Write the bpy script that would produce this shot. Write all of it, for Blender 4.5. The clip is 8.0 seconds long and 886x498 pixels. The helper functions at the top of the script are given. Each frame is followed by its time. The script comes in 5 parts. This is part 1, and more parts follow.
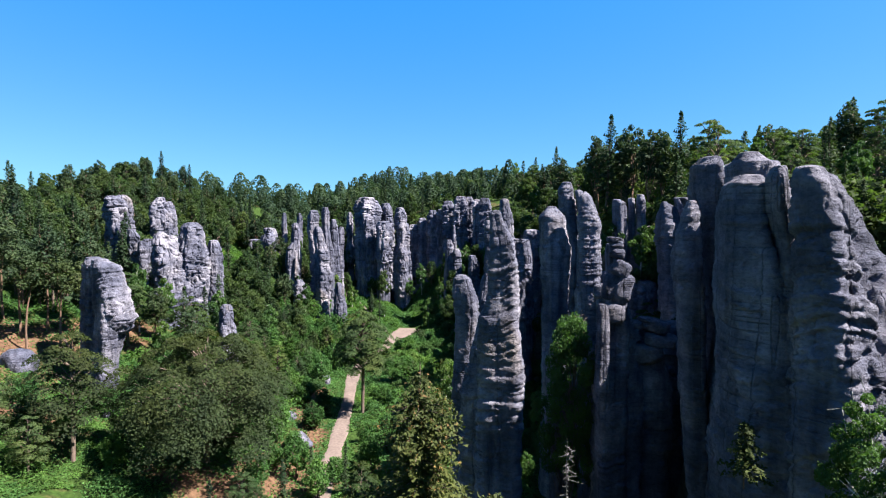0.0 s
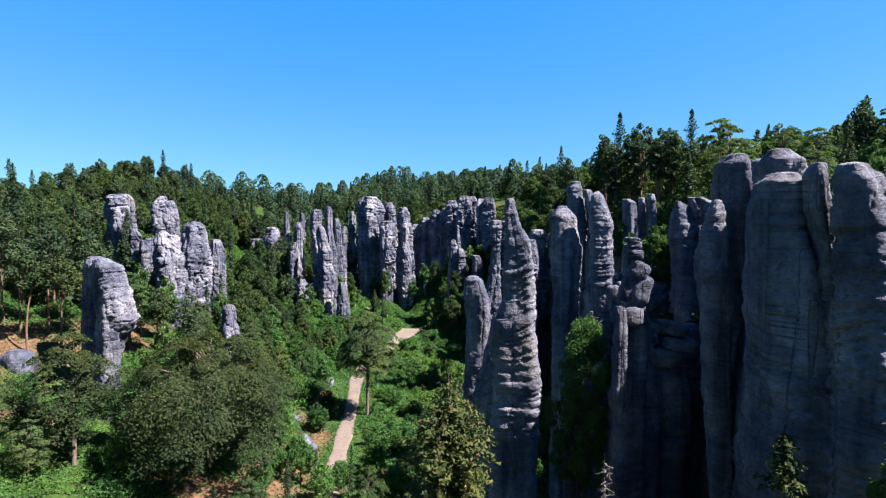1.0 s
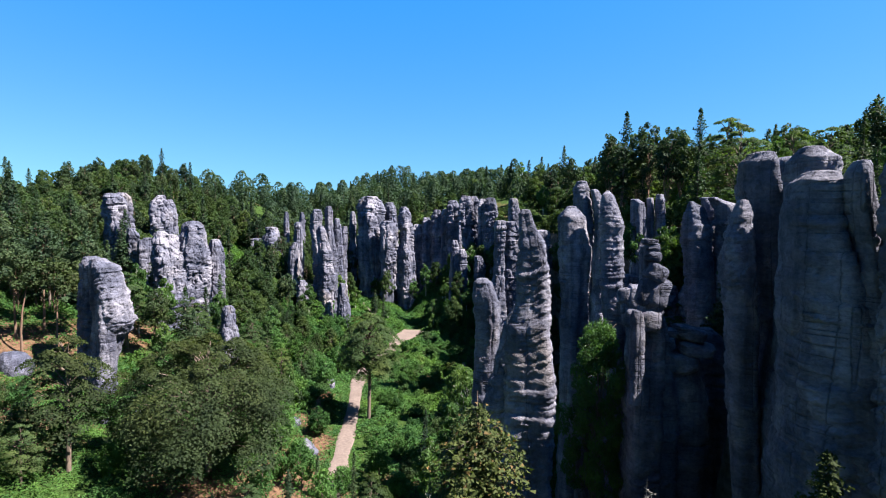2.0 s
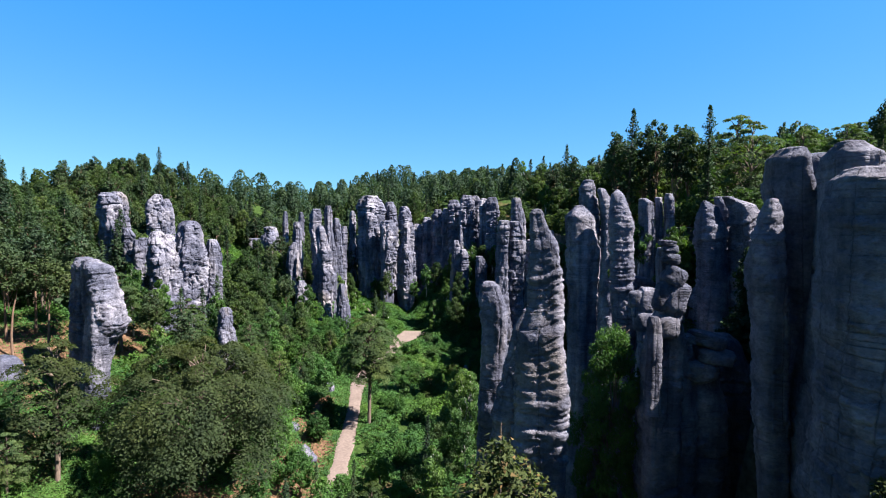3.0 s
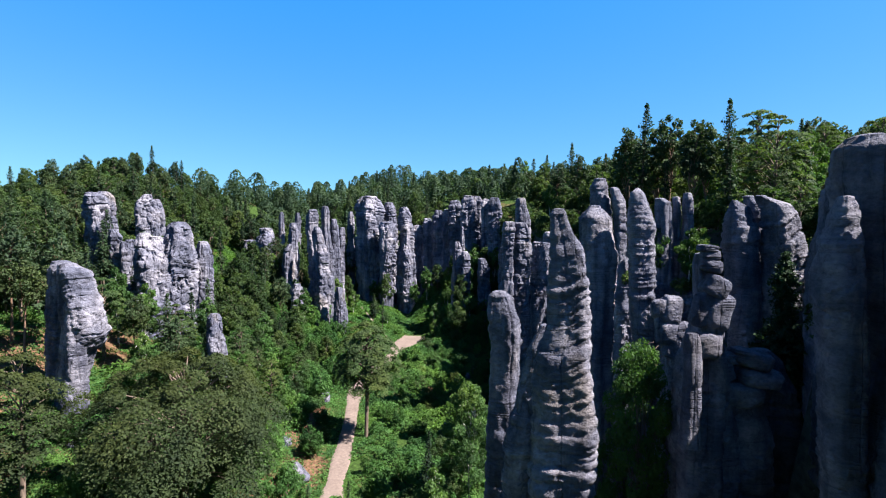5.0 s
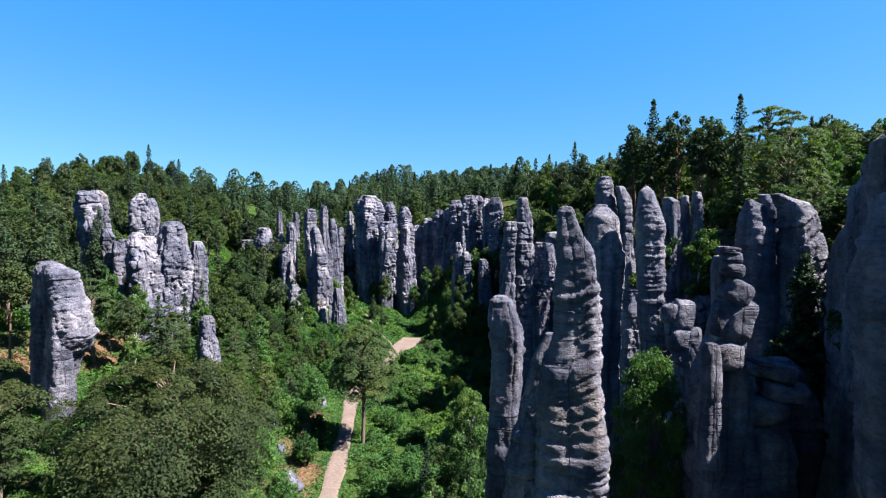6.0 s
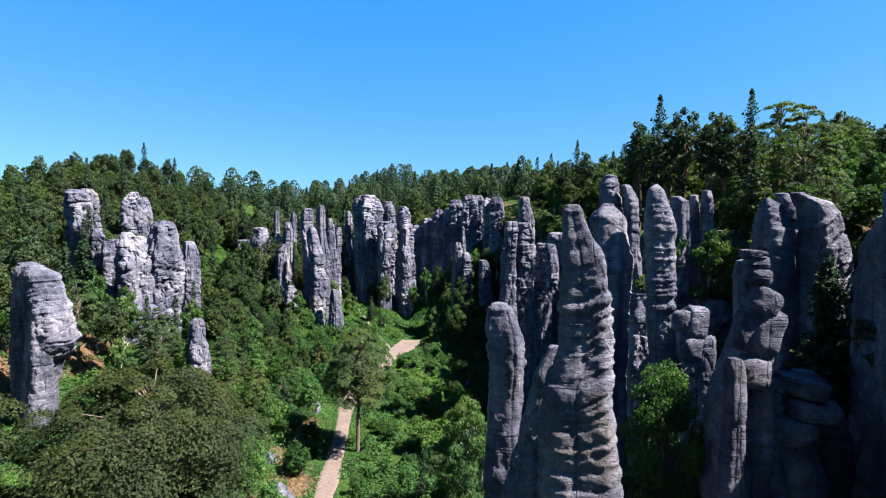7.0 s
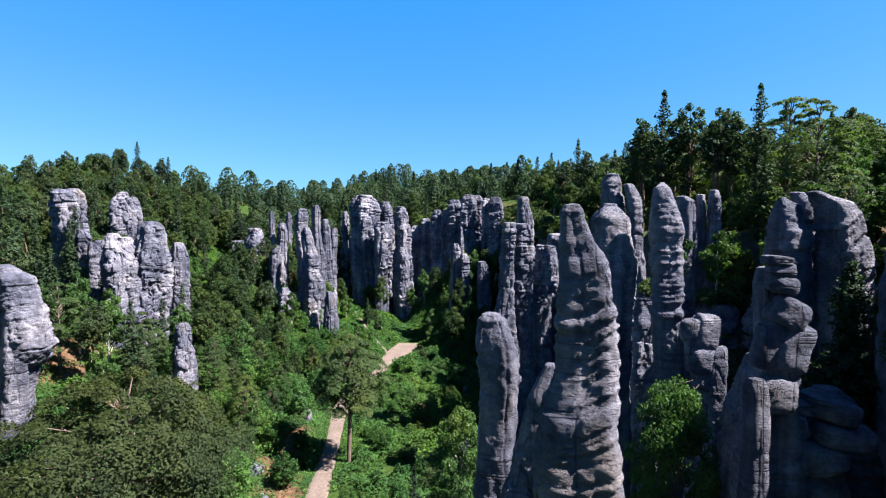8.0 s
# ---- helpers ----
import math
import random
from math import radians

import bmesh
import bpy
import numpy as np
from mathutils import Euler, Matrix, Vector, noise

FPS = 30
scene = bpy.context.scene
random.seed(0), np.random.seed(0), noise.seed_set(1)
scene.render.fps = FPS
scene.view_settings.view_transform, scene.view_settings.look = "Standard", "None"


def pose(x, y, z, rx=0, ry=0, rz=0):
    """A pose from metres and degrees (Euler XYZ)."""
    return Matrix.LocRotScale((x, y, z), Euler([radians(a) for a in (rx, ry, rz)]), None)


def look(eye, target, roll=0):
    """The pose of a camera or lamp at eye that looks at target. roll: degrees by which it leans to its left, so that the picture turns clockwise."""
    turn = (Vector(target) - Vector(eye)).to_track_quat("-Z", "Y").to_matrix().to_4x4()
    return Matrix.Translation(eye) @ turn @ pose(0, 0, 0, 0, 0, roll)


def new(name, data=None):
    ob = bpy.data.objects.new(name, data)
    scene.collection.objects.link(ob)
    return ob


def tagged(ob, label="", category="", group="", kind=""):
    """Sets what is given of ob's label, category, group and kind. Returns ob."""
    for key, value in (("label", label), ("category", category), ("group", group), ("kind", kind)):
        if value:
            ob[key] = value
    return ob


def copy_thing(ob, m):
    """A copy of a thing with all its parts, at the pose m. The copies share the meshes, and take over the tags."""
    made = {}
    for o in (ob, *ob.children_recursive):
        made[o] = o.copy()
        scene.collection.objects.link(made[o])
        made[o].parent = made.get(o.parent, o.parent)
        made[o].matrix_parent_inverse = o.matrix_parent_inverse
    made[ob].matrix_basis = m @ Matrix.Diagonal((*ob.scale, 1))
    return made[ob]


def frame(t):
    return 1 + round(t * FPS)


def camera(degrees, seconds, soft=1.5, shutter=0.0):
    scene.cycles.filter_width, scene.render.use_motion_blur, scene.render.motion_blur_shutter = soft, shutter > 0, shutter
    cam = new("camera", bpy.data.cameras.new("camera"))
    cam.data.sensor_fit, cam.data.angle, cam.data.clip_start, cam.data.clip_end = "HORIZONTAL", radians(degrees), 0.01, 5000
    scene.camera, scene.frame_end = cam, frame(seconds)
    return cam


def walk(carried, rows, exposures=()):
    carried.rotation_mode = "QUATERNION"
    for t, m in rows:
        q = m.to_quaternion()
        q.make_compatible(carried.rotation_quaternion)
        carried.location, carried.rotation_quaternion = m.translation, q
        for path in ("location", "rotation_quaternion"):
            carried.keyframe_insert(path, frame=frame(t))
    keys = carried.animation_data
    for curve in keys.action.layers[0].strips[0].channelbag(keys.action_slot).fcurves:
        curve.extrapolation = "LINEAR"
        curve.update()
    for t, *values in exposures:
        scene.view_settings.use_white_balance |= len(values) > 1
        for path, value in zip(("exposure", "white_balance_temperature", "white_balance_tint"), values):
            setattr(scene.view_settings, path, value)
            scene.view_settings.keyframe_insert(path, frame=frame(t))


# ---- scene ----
import itertools

cam = camera(80.2, 8.0, soft=1.1)
PATH = [
    (0, (0.328, -0.066, 39.786), (0.296, 1.931, 39.683), 0.5),
    (0.5, (-0.168, 0.537, 39.777), (-0.203, 2.534, 39.673), 0.6),
    (1, (-0.635, 1.248, 39.764), (-0.67, 3.245, 39.66), 0.6),
    (1.5, (-1.111, 2.009, 39.747), (-1.144, 4.006, 39.644), 0.7),
    (3, (-1.972, 5.172, 39.799), (-2.001, 7.169, 39.694), 0.8),
    (3.5, (-2.095, 6.465, 39.797), (-2.124, 8.462, 39.693), 0.7),
    (4, (-2.291, 7.855, 39.82), (-2.32, 9.852, 39.717), 0.8),
    (4.5, (-2.379, 9.106, 39.847), (-2.407, 11.103, 39.745), 0.8),
    (6, (-2.097, 13.072, 39.787), (-2.131, 15.07, 39.686), 0.9),
    (6.5, (-1.956, 14.506, 39.79), (-1.991, 16.503, 39.688), 1.0),
    (7, (-1.662, 16.207, 39.8), (-1.701, 18.204, 39.699), 1.0),
    (7.5, (-1.277, 17.823, 39.852), (-1.317, 19.82, 39.751), 1.0),
    (8, (-0.876, 19.42, 39.887), (-0.918, 21.417, 39.787), 1.0),
]
walk(cam, [(t, look(eye, target, roll)) for t, eye, target, roll in PATH])

# ---- sky and sun ----
SUN_EL, SUN_AZ = 54.0, 103.0      # degrees above the horizon; clockwise from the way ahead
world = bpy.data.worlds.new("sky")
scene.world = world
world.use_nodes = True
wn, wl = world.node_tree.nodes, world.node_tree.links
sky = wn.new("ShaderNodeTexSky")
sky.sky_type, sky.sun_disc = 'NISHITA', False
sky.sun_elevation, sky.sun_rotation = radians(SUN_EL), radians(SUN_AZ)
sky.air_density, sky.dust_density, sky.ozone_density, sky.altitude = 1.0, 0.3, 3.0, 400
# the sky's brightness sets its tint: deep blue overhead, pale towards the horizon
grey = wn.new("ShaderNodeRGBToBW")
wl.new(sky.outputs[0], grey.inputs[0])
scaled = wn.new("ShaderNodeMath")
scaled.operation = 'MULTIPLY'
scaled.inputs[1].default_value = 0.1
wl.new(grey.outputs[0], scaled.inputs[0])
tint = wn.new("ShaderNodeValToRGB")
tint.color_ramp.elements[0].position, tint.color_ramp.elements[0].color = 0.13, (0.010, 0.055, 0.18, 1)
high = tint.color_ramp.elements.new(0.20)
high.color = (0.052, 0.345, 0.98, 1)
tint.color_ramp.elements[2].position, tint.color_ramp.elements[2].color = 0.75, (0.36, 0.80, 1.0, 1)
wl.new(scaled.outputs[0], tint.inputs[0])
wl.new(tint.outputs[0], wn["Background"].inputs[0])
wn["Background"].inputs[1].default_value = 0.233
sun = new("sun", bpy.data.lights.new("sun", 'SUN'))
sun.data.energy, sun.data.angle, sun.data.color = 5.0, radians(0.5), (1.0, 0.945, 0.86)
to_sun = Vector((math.sin(radians(SUN_AZ)) * math.cos(radians(SUN_EL)), math.cos(radians(SUN_AZ)) * math.cos(radians(SUN_EL)), math.sin(radians(SUN_EL))))
sun.matrix_world = look(to_sun * 300, (0, 0, 0))
scene.view_settings.exposure = 2.25

# ---- materials ----
def material(name):
    m = bpy.data.materials.new(name)
    m.use_nodes = True
    return m, m.node_tree.nodes, m.node_tree.links, m.node_tree.nodes["Principled BSDF"]


def ramp(nodes, links, source, stops):
    r = nodes.new("ShaderNodeValToRGB")
    els = r.color_ramp.elements
    while len(els) < len(stops):
        els.new(0.5)
    for e, (p, c) in zip(els, stops):
        e.position, e.color = p, (*c, 1)
    links.new(source, r.inputs[0])
    return r.outputs[0]


def noise_tex(nodes, links, scale, detail=4.0, stretch=(1, 1, 1), rough=0.55):
    """Noise in metres of the world; stretch scales each axis."""
    geo = nodes.new("ShaderNodeNewGeometry")
    mp = nodes.new("ShaderNodeMapping")
    mp.inputs["Scale"].default_value = stretch
    links.new(geo.outputs["Position"], mp.inputs[0])
    nz = nodes.new("ShaderNodeTexNoise")
    nz.inputs["Scale"].default_value, nz.inputs["Detail"].default_value, nz.inputs["Roughness"].default_value = scale, detail, rough
    links.new(mp.outputs[0], nz.inputs[0])
    return nz.outputs[0]


def mix(nodes, links, kind, fac, a, b):
    m = nodes.new("ShaderNodeMix")
    m.data_type, m.blend_type = 'RGBA', kind
    for sock, v in ((m.inputs[0], fac), (m.inputs[6], a), (m.inputs[7], b)):
        if isinstance(v, bpy.types.NodeSocket):
            links.new(v, sock)
        elif isinstance(v, tuple):
            sock.default_value = (*v, 1)
        else:
            sock.default_value = v
    return m.outputs[2]


def maths(nodes, links, op, a, b):
    m = nodes.new("ShaderNodeMath")
    m.operation = op
    for sock, v in ((m.inputs[0], a), (m.inputs[1], b)):
        if isinstance(v, bpy.types.NodeSocket):
            links.new(v, sock)
        else:
            sock.default_value = v
    return m.outputs[0]


def bump(nodes, links, bsdf, height, strength, distance, after=None):
    b = nodes.new("ShaderNodeBump")
    b.inputs["Strength"].default_value, b.inputs["Distance"].default_value = strength, distance
    links.new(height, b.inputs["Height"])
    if after:
        links.new(after, b.inputs["Normal"])
    links.new(b.outputs[0], bsdf.inputs["Normal"])
    return b.outputs[0]


def lines_of(nodes, links, value, width):
    """1 along the wandering lines where a noise crosses its middle, 0 elsewhere."""
    d = maths(nodes, links, 'ABSOLUTE', maths(nodes, links, 'SUBTRACT', value, 0.5), 0)
    r = nodes.new("ShaderNodeMapRange")
    r.interpolation_type = 'SMOOTHSTEP'
    r.inputs["From Max"].default_value = width
    r.inputs["To Min"].default_value, r.inputs["To Max"].default_value = 1.0, 0.0
    links.new(d, r.inputs["Value"])
    return r.outputs[0]


def make_rock():
    m, n, l, p = material("sandstone")
    big = ramp(n, l, noise_tex(n, l, 0.16, 5), [(0.3, (0.050, 0.055, 0.084)), (0.47, (0.092, 0.095, 0.134)), (0.66, (0.208, 0.200, 0.240))])
    bands = noise_tex(n, l, 1.0, 6, (0.3, 0.3, 1.5), 0.62)
    col = mix(n, l, 'MULTIPLY', 0.7, big, ramp(n, l, bands, [(0.32, (0.66, 0.66, 0.69)), (0.5, (0.98, 0.97, 0.96)), (0.7, (1.15, 1.1, 1.05))]))
    # dark runs of water and lichen down the faces
    streaks = noise_tex(n, l, 1.0, 5, (0.8, 0.8, 0.06), 0.6)
    col = mix(n, l, 'MULTIPLY', 0.85, col, ramp(n, l, streaks, [(0.36, (0.50, 0.50, 0.54)), (0.5, (1, 1, 1)), (0.68, (1.34, 1.32, 1.32))]))
    # fresh, cream-coloured breaks
    fresh = maths(n, l, 'MULTIPLY', ramp(n, l, noise_tex(n, l, 0.12, 4, (1, 1, 0.6)), [(0.60, (0, 0, 0)), (0.72, (1, 1, 1))]), 0.4)
    col = mix(n, l, 'MIX', fresh, col, (0.26, 0.21, 0.165))
    blotch = noise_tex(n, l, 0.75, 6, (1, 1, 1.2), 0.65)
    col = mix(n, l, 'MULTIPLY', 0.8, col, ramp(n, l, blotch, [(0.34, (0.60, 0.60, 0.63)), (0.5, (1.0, 0.99, 1.0)), (0.66, (1.27, 1.26, 1.25))]))
    grain = noise_tex(n, l, 3.4, 7, (1, 1, 1.6), 0.7)
    col = mix(n, l, 'MULTIPLY', 0.7, col, ramp(n, l, grain, [(0.36, (0.62, 0.62, 0.65)), (0.5, (1.0, 1.0, 1.0)), (0.64, (1.26, 1.24, 1.22))]))
    # thin bedding lines and upright cracks, each fading in and out
    where = ramp(n, l, noise_tex(n, l, 0.3, 3), [(0.48, (0, 0, 0)), (0.66, (1, 1, 1))])
    beds = maths(n, l, 'MULTIPLY', lines_of(n, l, noise_tex(n, l, 1.0, 2, (0.06, 0.06, 1.5), 0.45), 0.03), where)
    cracks = lines_of(n, l, noise_tex(n, l, 1.0, 3, (0.35, 0.35, 0.03), 0.5), 0.010)
    joint = maths(n, l, 'MAXIMUM', beds, maths(n, l, 'MULTIPLY', cracks, 0.8))
    col = mix(n, l, 'MULTIPLY', maths(n, l, 'MULTIPLY', joint, 0.6), col, (0.36, 0.35, 0.37))
    l.new(col, p.inputs["Base Color"])
    p.inputs["Roughness"].default_value = 0.92
    p.inputs["Specular IOR Level"].default_value = 0.2
    first = bump(n, l, p, bands, 0.5, 0.35)
    second = bump(n, l, p, blotch, 0.9, 0.4, first)
    third = bump(n, l, p, grain, 1.0, 0.2, second)
    bump(n, l, p, maths(n, l, 'SUBTRACT', 1.0, joint), 0.7, 0.15, third)
    return m


def make_ground():
    m, n, l, p = material("forest_floor")
    patch = noise_tex(n, l, 0.09, 5)
    fine = noise_tex(n, l, 1.7, 6)
    green = ramp(n, l, fine, [(0.3, (0.012, 0.0224, 0.0056)), (0.6, (0.028, 0.0528, 0.0112)), (0.8, (0.048, 0.076, 0.02))])
    soil = ramp(n, l, fine, [(0.3, (0.048, 0.028, 0.0176)), (0.6, (0.112, 0.064, 0.04)), (0.8, (0.16, 0.104, 0.068))])
    bare = n.new("ShaderNodeAttribute")
    bare.attribute_name = "bare"
    worn = maths(n, l, 'ADD', maths(n, l, 'MULTIPLY', bare.outputs["Fac"], 0.3), patch)
    col = mix(n, l, 'MIX', ramp(n, l, worn, [(0.56, (0, 0, 0)), (0.66, (1, 1, 1))]), green, soil)
    geo = n.new("ShaderNodeNewGeometry")
    sep = n.new("ShaderNodeSeparateXYZ")
    l.new(geo.outputs["True Normal"], sep.inputs[0])
    stone = ramp(n, l, noise_tex(n, l, 0.8, 6, (1, 1, 1.8)), [(0.3, (0.03, 0.03, 0.025)), (0.7, (0.10, 0.095, 0.08))])
    col = mix(n, l, 'MIX', ramp(n, l, sep.outputs[2], [(0.5, (1, 1, 1)), (0.65, (0, 0, 0))]), col, stone)
    l.new(col, p.inputs["Base Color"])
    p.inputs["Roughness"].default_value = 1.0
    p.inputs["Specular IOR Level"].default_value = 0.1
    bump(n, l, p, fine, 0.8, 0.3)
    return m


def make_road():
    m, n, l, p = material("sandy_track")
    fine = noise_tex(n, l, 2.6, 7)
    wide = noise_tex(n, l, 0.35, 4)
    col = ramp(n, l, fine, [(0.3, (0.092, 0.066, 0.060)), (0.6, (0.130, 0.097, 0.088)), (0.8, (0.155, 0.121, 0.110))])
    col = mix(n, l, 'MULTIPLY', 0.7, col, ramp(n, l, wide, [(0.3, (0.7, 0.68, 0.64)), (0.6, (1.05, 1.04, 1.02))]))
    l.new(col, p.inputs["Base Color"])
    p.inputs["Roughness"].default_value = 0.95
    bump(n, l, p, fine, 0.5, 0.08)
    return m


def make_leaf(name, dark, mid, light, through_light=0.3):
    """Leaves whose tone varies leaf by leaf and tree by tree."""
    m, n, l, p = material(name)
    geo = n.new("ShaderNodeNewGeometry")
    info = n.new("ShaderNodeObjectInfo")
    v = maths(n, l, 'ADD', maths(n, l, 'MULTIPLY', geo.outputs["Random Per Island"], 0.26), maths(n, l, 'ADD', 0.1, maths(n, l, 'MULTIPLY', info.outputs["Random"], 0.45)))
    col = ramp(n, l, v, [(0.1, dark), (0.5, mid), (0.9, light)])
    col = mix(n, l, 'MULTIPLY', 0.8, col, ramp(n, l, noise_tex(n, l, 0.1, 3), [(0.35, (0.6, 0.72, 0.85)), (0.5, (1, 1, 1)), (0.66, (1.45, 1.2, 0.85))]))
    col = mix(n, l, 'MULTIPLY', 0.7, col, ramp(n, l, noise_tex(n, l, 0.55, 3), [(0.36, (0.62, 0.66, 0.7)), (0.64, (1.3, 1.25, 1.15))]))
    l.new(col, p.inputs["Base Color"])
    p.inputs["Roughness"].default_value = 0.7
    p.inputs["Specular IOR Level"].default_value = 0.15
    tr = n.new("ShaderNodeBsdfTranslucent")
    l.new(mix(n, l, 'MULTIPLY', 1.0, col, (1.1, 1.3, 0.5)), tr.inputs[0])
    sh = n.new("ShaderNodeMixShader")
    sh.inputs[0].default_value = through_light + 0.1
    l.new(p.outputs[0], sh.inputs[1])
    l.new(tr.outputs[0], sh.inputs[2])
    l.new(sh.outputs[0], n["Material Output"].inputs[0])
    return m


def make_bark(name, dark, light, band=(3, 3, 0.5)):
    m, n, l, p = material(name)
    f = noise_tex(n, l, 2.0, 5, band)
    l.new(ramp(n, l, f, [(0.35, dark), (0.65, light)]), p.inputs["Base Color"])
    p.inputs["Roughness"].default_value = 0.9
    bump(n, l, p, f, 0.6, 0.05)
    return m


ROCK, GROUND, TRACK = make_rock(), make_ground(), make_road()
LEAF_BROAD = make_leaf("broad_leaves", (0.0218, 0.0401, 0.0149), (0.0438, 0.0738, 0.0278), (0.0839, 0.1179, 0.0496), 0.38)
LEAF_OLIVE = make_leaf("olive_leaves", (0.0181, 0.0294, 0.0123), (0.0380, 0.0551, 0.0199), (0.0836, 0.0997, 0.0361), 0.3)
LEAF_BIRCH = make_leaf("birch_leaves", (0.0302, 0.0665, 0.0194), (0.0527, 0.1050, 0.0341), (0.0869, 0.1492, 0.0547))
LEAF_SHRUB = make_leaf("shrub_leaves", (0.0250, 0.0628, 0.0170), (0.0449, 0.1058, 0.0285), (0.0831, 0.1638, 0.0506))
# the haze of distance is mixed into this leaf colour as a bluer tone
LEAF_FAR = make_leaf("haze_tinted_leaves", (0.0178, 0.0348, 0.0225), (0.0309, 0.0558, 0.0316), (0.0531, 0.0823, 0.0450), 0.3)
NEEDLE_SPRUCE = make_leaf("spruce_needles", (0.0117, 0.0243, 0.0132), (0.0221, 0.0433, 0.0207), (0.0400, 0.0663, 0.0299), 0.2)
NEEDLE_PINE = make_leaf("pine_needles", (0.0194, 0.0353, 0.0178), (0.0345, 0.0575, 0.0281), (0.0587, 0.0826, 0.0412), 0.2)
BARK_DARK = make_bark("dark_bark", (0.05, 0.035, 0.028), (0.14, 0.10, 0.08))
BARK_PINE = make_bark("pine_bark", (0.07, 0.04, 0.026), (0.16, 0.095, 0.065))
BARK_BIRCH = make_bark("birch_bark", (0.09, 0.085, 0.08), (0.62, 0.60, 0.56), (0.6, 0.6, 3))
DEAD_WOOD = make_bark("dead_wood", (0.06, 0.056, 0.055), (0.13, 0.122, 0.118))


# ---- mesh helpers ----
def hash3(ix, iy, iz):
    h = (ix * 374761393 + iy * 668265263 + iz * 2147483647 + 1013904223) & 0xffffffff
    h = ((h ^ (h >> 13)) * 1274126177) & 0xffffffff
    return ((h ^ (h >> 16)) & 0xffff) / 65535.0


def smooth_noise(x, y, z):
    """Value noise of numpy arrays, -1 to 1."""
    x, y, z = np.broadcast_arrays(x, y, z)
    fx, fy, fz = np.floor(x), np.floor(y), np.floor(z)
    u, v, w = x - fx, y - fy, z - fz
    u, v, w = u * u * (3 - 2 * u), v * v * (3 - 2 * v), w * w * (3 - 2 * w)
    i, j, k = fx.astype(np.int64), fy.astype(np.int64), fz.astype(np.int64)
    total = 0
    for a in (0, 1):
        for b in (0, 1):
            for c in (0, 1):
                total = total + hash3(i + a, j + b, k + c) * (u if a else 1 - u) * (v if b else 1 - v) * (w if c else 1 - w)
    return total * 2 - 1


def fbm(x, y, z, octaves=3):
    total, amp = 0, 1.0
    for o in range(octaves):
        total = total + amp * smooth_noise(x * 2 ** o + 17.3 * o, y * 2 ** o + 5.1 * o, z * 2 ** o - 9.7 * o)
        amp *= 0.5
    return total


def cells(x, y, z):
    """Jittered cells in space: how far a place is from the border of its cell, and a random value of the cell."""
    fx, fy, fz = np.floor(x).astype(np.int64), np.floor(y).astype(np.int64), np.floor(z).astype(np.int64)
    first, second, value = np.full(x.shape, 9.0), np.full(x.shape, 9.0), np.zeros(x.shape)
    for a, b, c in itertools.product((-1, 0, 1), repeat=3):
        i, j, k = fx + a, fy + b, fz + c
        d = np.sqrt((i + hash3(i, j, k) - x) ** 2 + (j + hash3(i + 57, j, k) - y) ** 2 + (k + hash3(i, j + 91, k) - z) ** 2)
        closer = d < first
        second = np.where(closer, first, np.minimum(second, d))
        value = np.where(closer, hash3(i, j, k + 33), value)
        first = np.minimum(first, d)
    return second - first, value


def mesh_of(name, verts, quads, mats, which=None, smooth=True):
    """A mesh from arrays of places and of four-cornered (or, with -1, three-cornered) faces."""
    me = bpy.data.meshes.new(name)
    verts, quads = np.asarray(verts, np.float32), np.asarray(quads, np.int32)
    counts = (quads >= 0).sum(1)
    loops = quads[quads >= 0]
    me.vertices.add(len(verts))
    me.vertices.foreach_set("co", verts.ravel())
    me.loops.add(len(loops))
    me.loops.foreach_set("vertex_index", loops)
    me.polygons.add(len(quads))
    me.polygons.foreach_set("loop_start", np.concatenate(([0], np.cumsum(counts)[:-1])).astype(np.int32))
    me.polygons.foreach_set("loop_total", counts.astype(np.int32))
    for mt in (mats if isinstance(mats, (list, tuple)) else [mats]):
        me.materials.append(mt)
    if which is not None:
        me.polygons.foreach_set("material_index", np.asarray(which, np.int32))
    me.polygons.foreach_set("use_smooth", np.full(len(quads), smooth))
    me.update(calc_edges=True)
    me.validate()
    return me


def part(name, me, parent, label=""):
    ob = new(name, me)
    ob.parent = parent
    return tagged(ob, label)


def smoothstep(a, b, x):
    t = np.clip((np.asarray(x, float) - a) / (b - a), 0, 1)
    return t * t * (3 - 2 * t)


# ---- the lie of the land ----
def road_x(y):
    return np.interp(y, [40, 78, 90, 100, 110, 119, 128, 137, 148, 158, 170], [-14, -17.5, -18.4, -19.3, -20.5, -20.8, -19.5, -17.0, -16.0, -13.5, -10])


def cliff_x(y):
    """Where the rock wall at the valley's side stands."""
    return np.interp(y, [-60, 15, 30, 36, 48, 55, 62, 72, 95, 115, 150, 190, 230], [25, 25, 22, 19.5, 20, 27, 32, 33, 22, 17, 15, 10, 7])


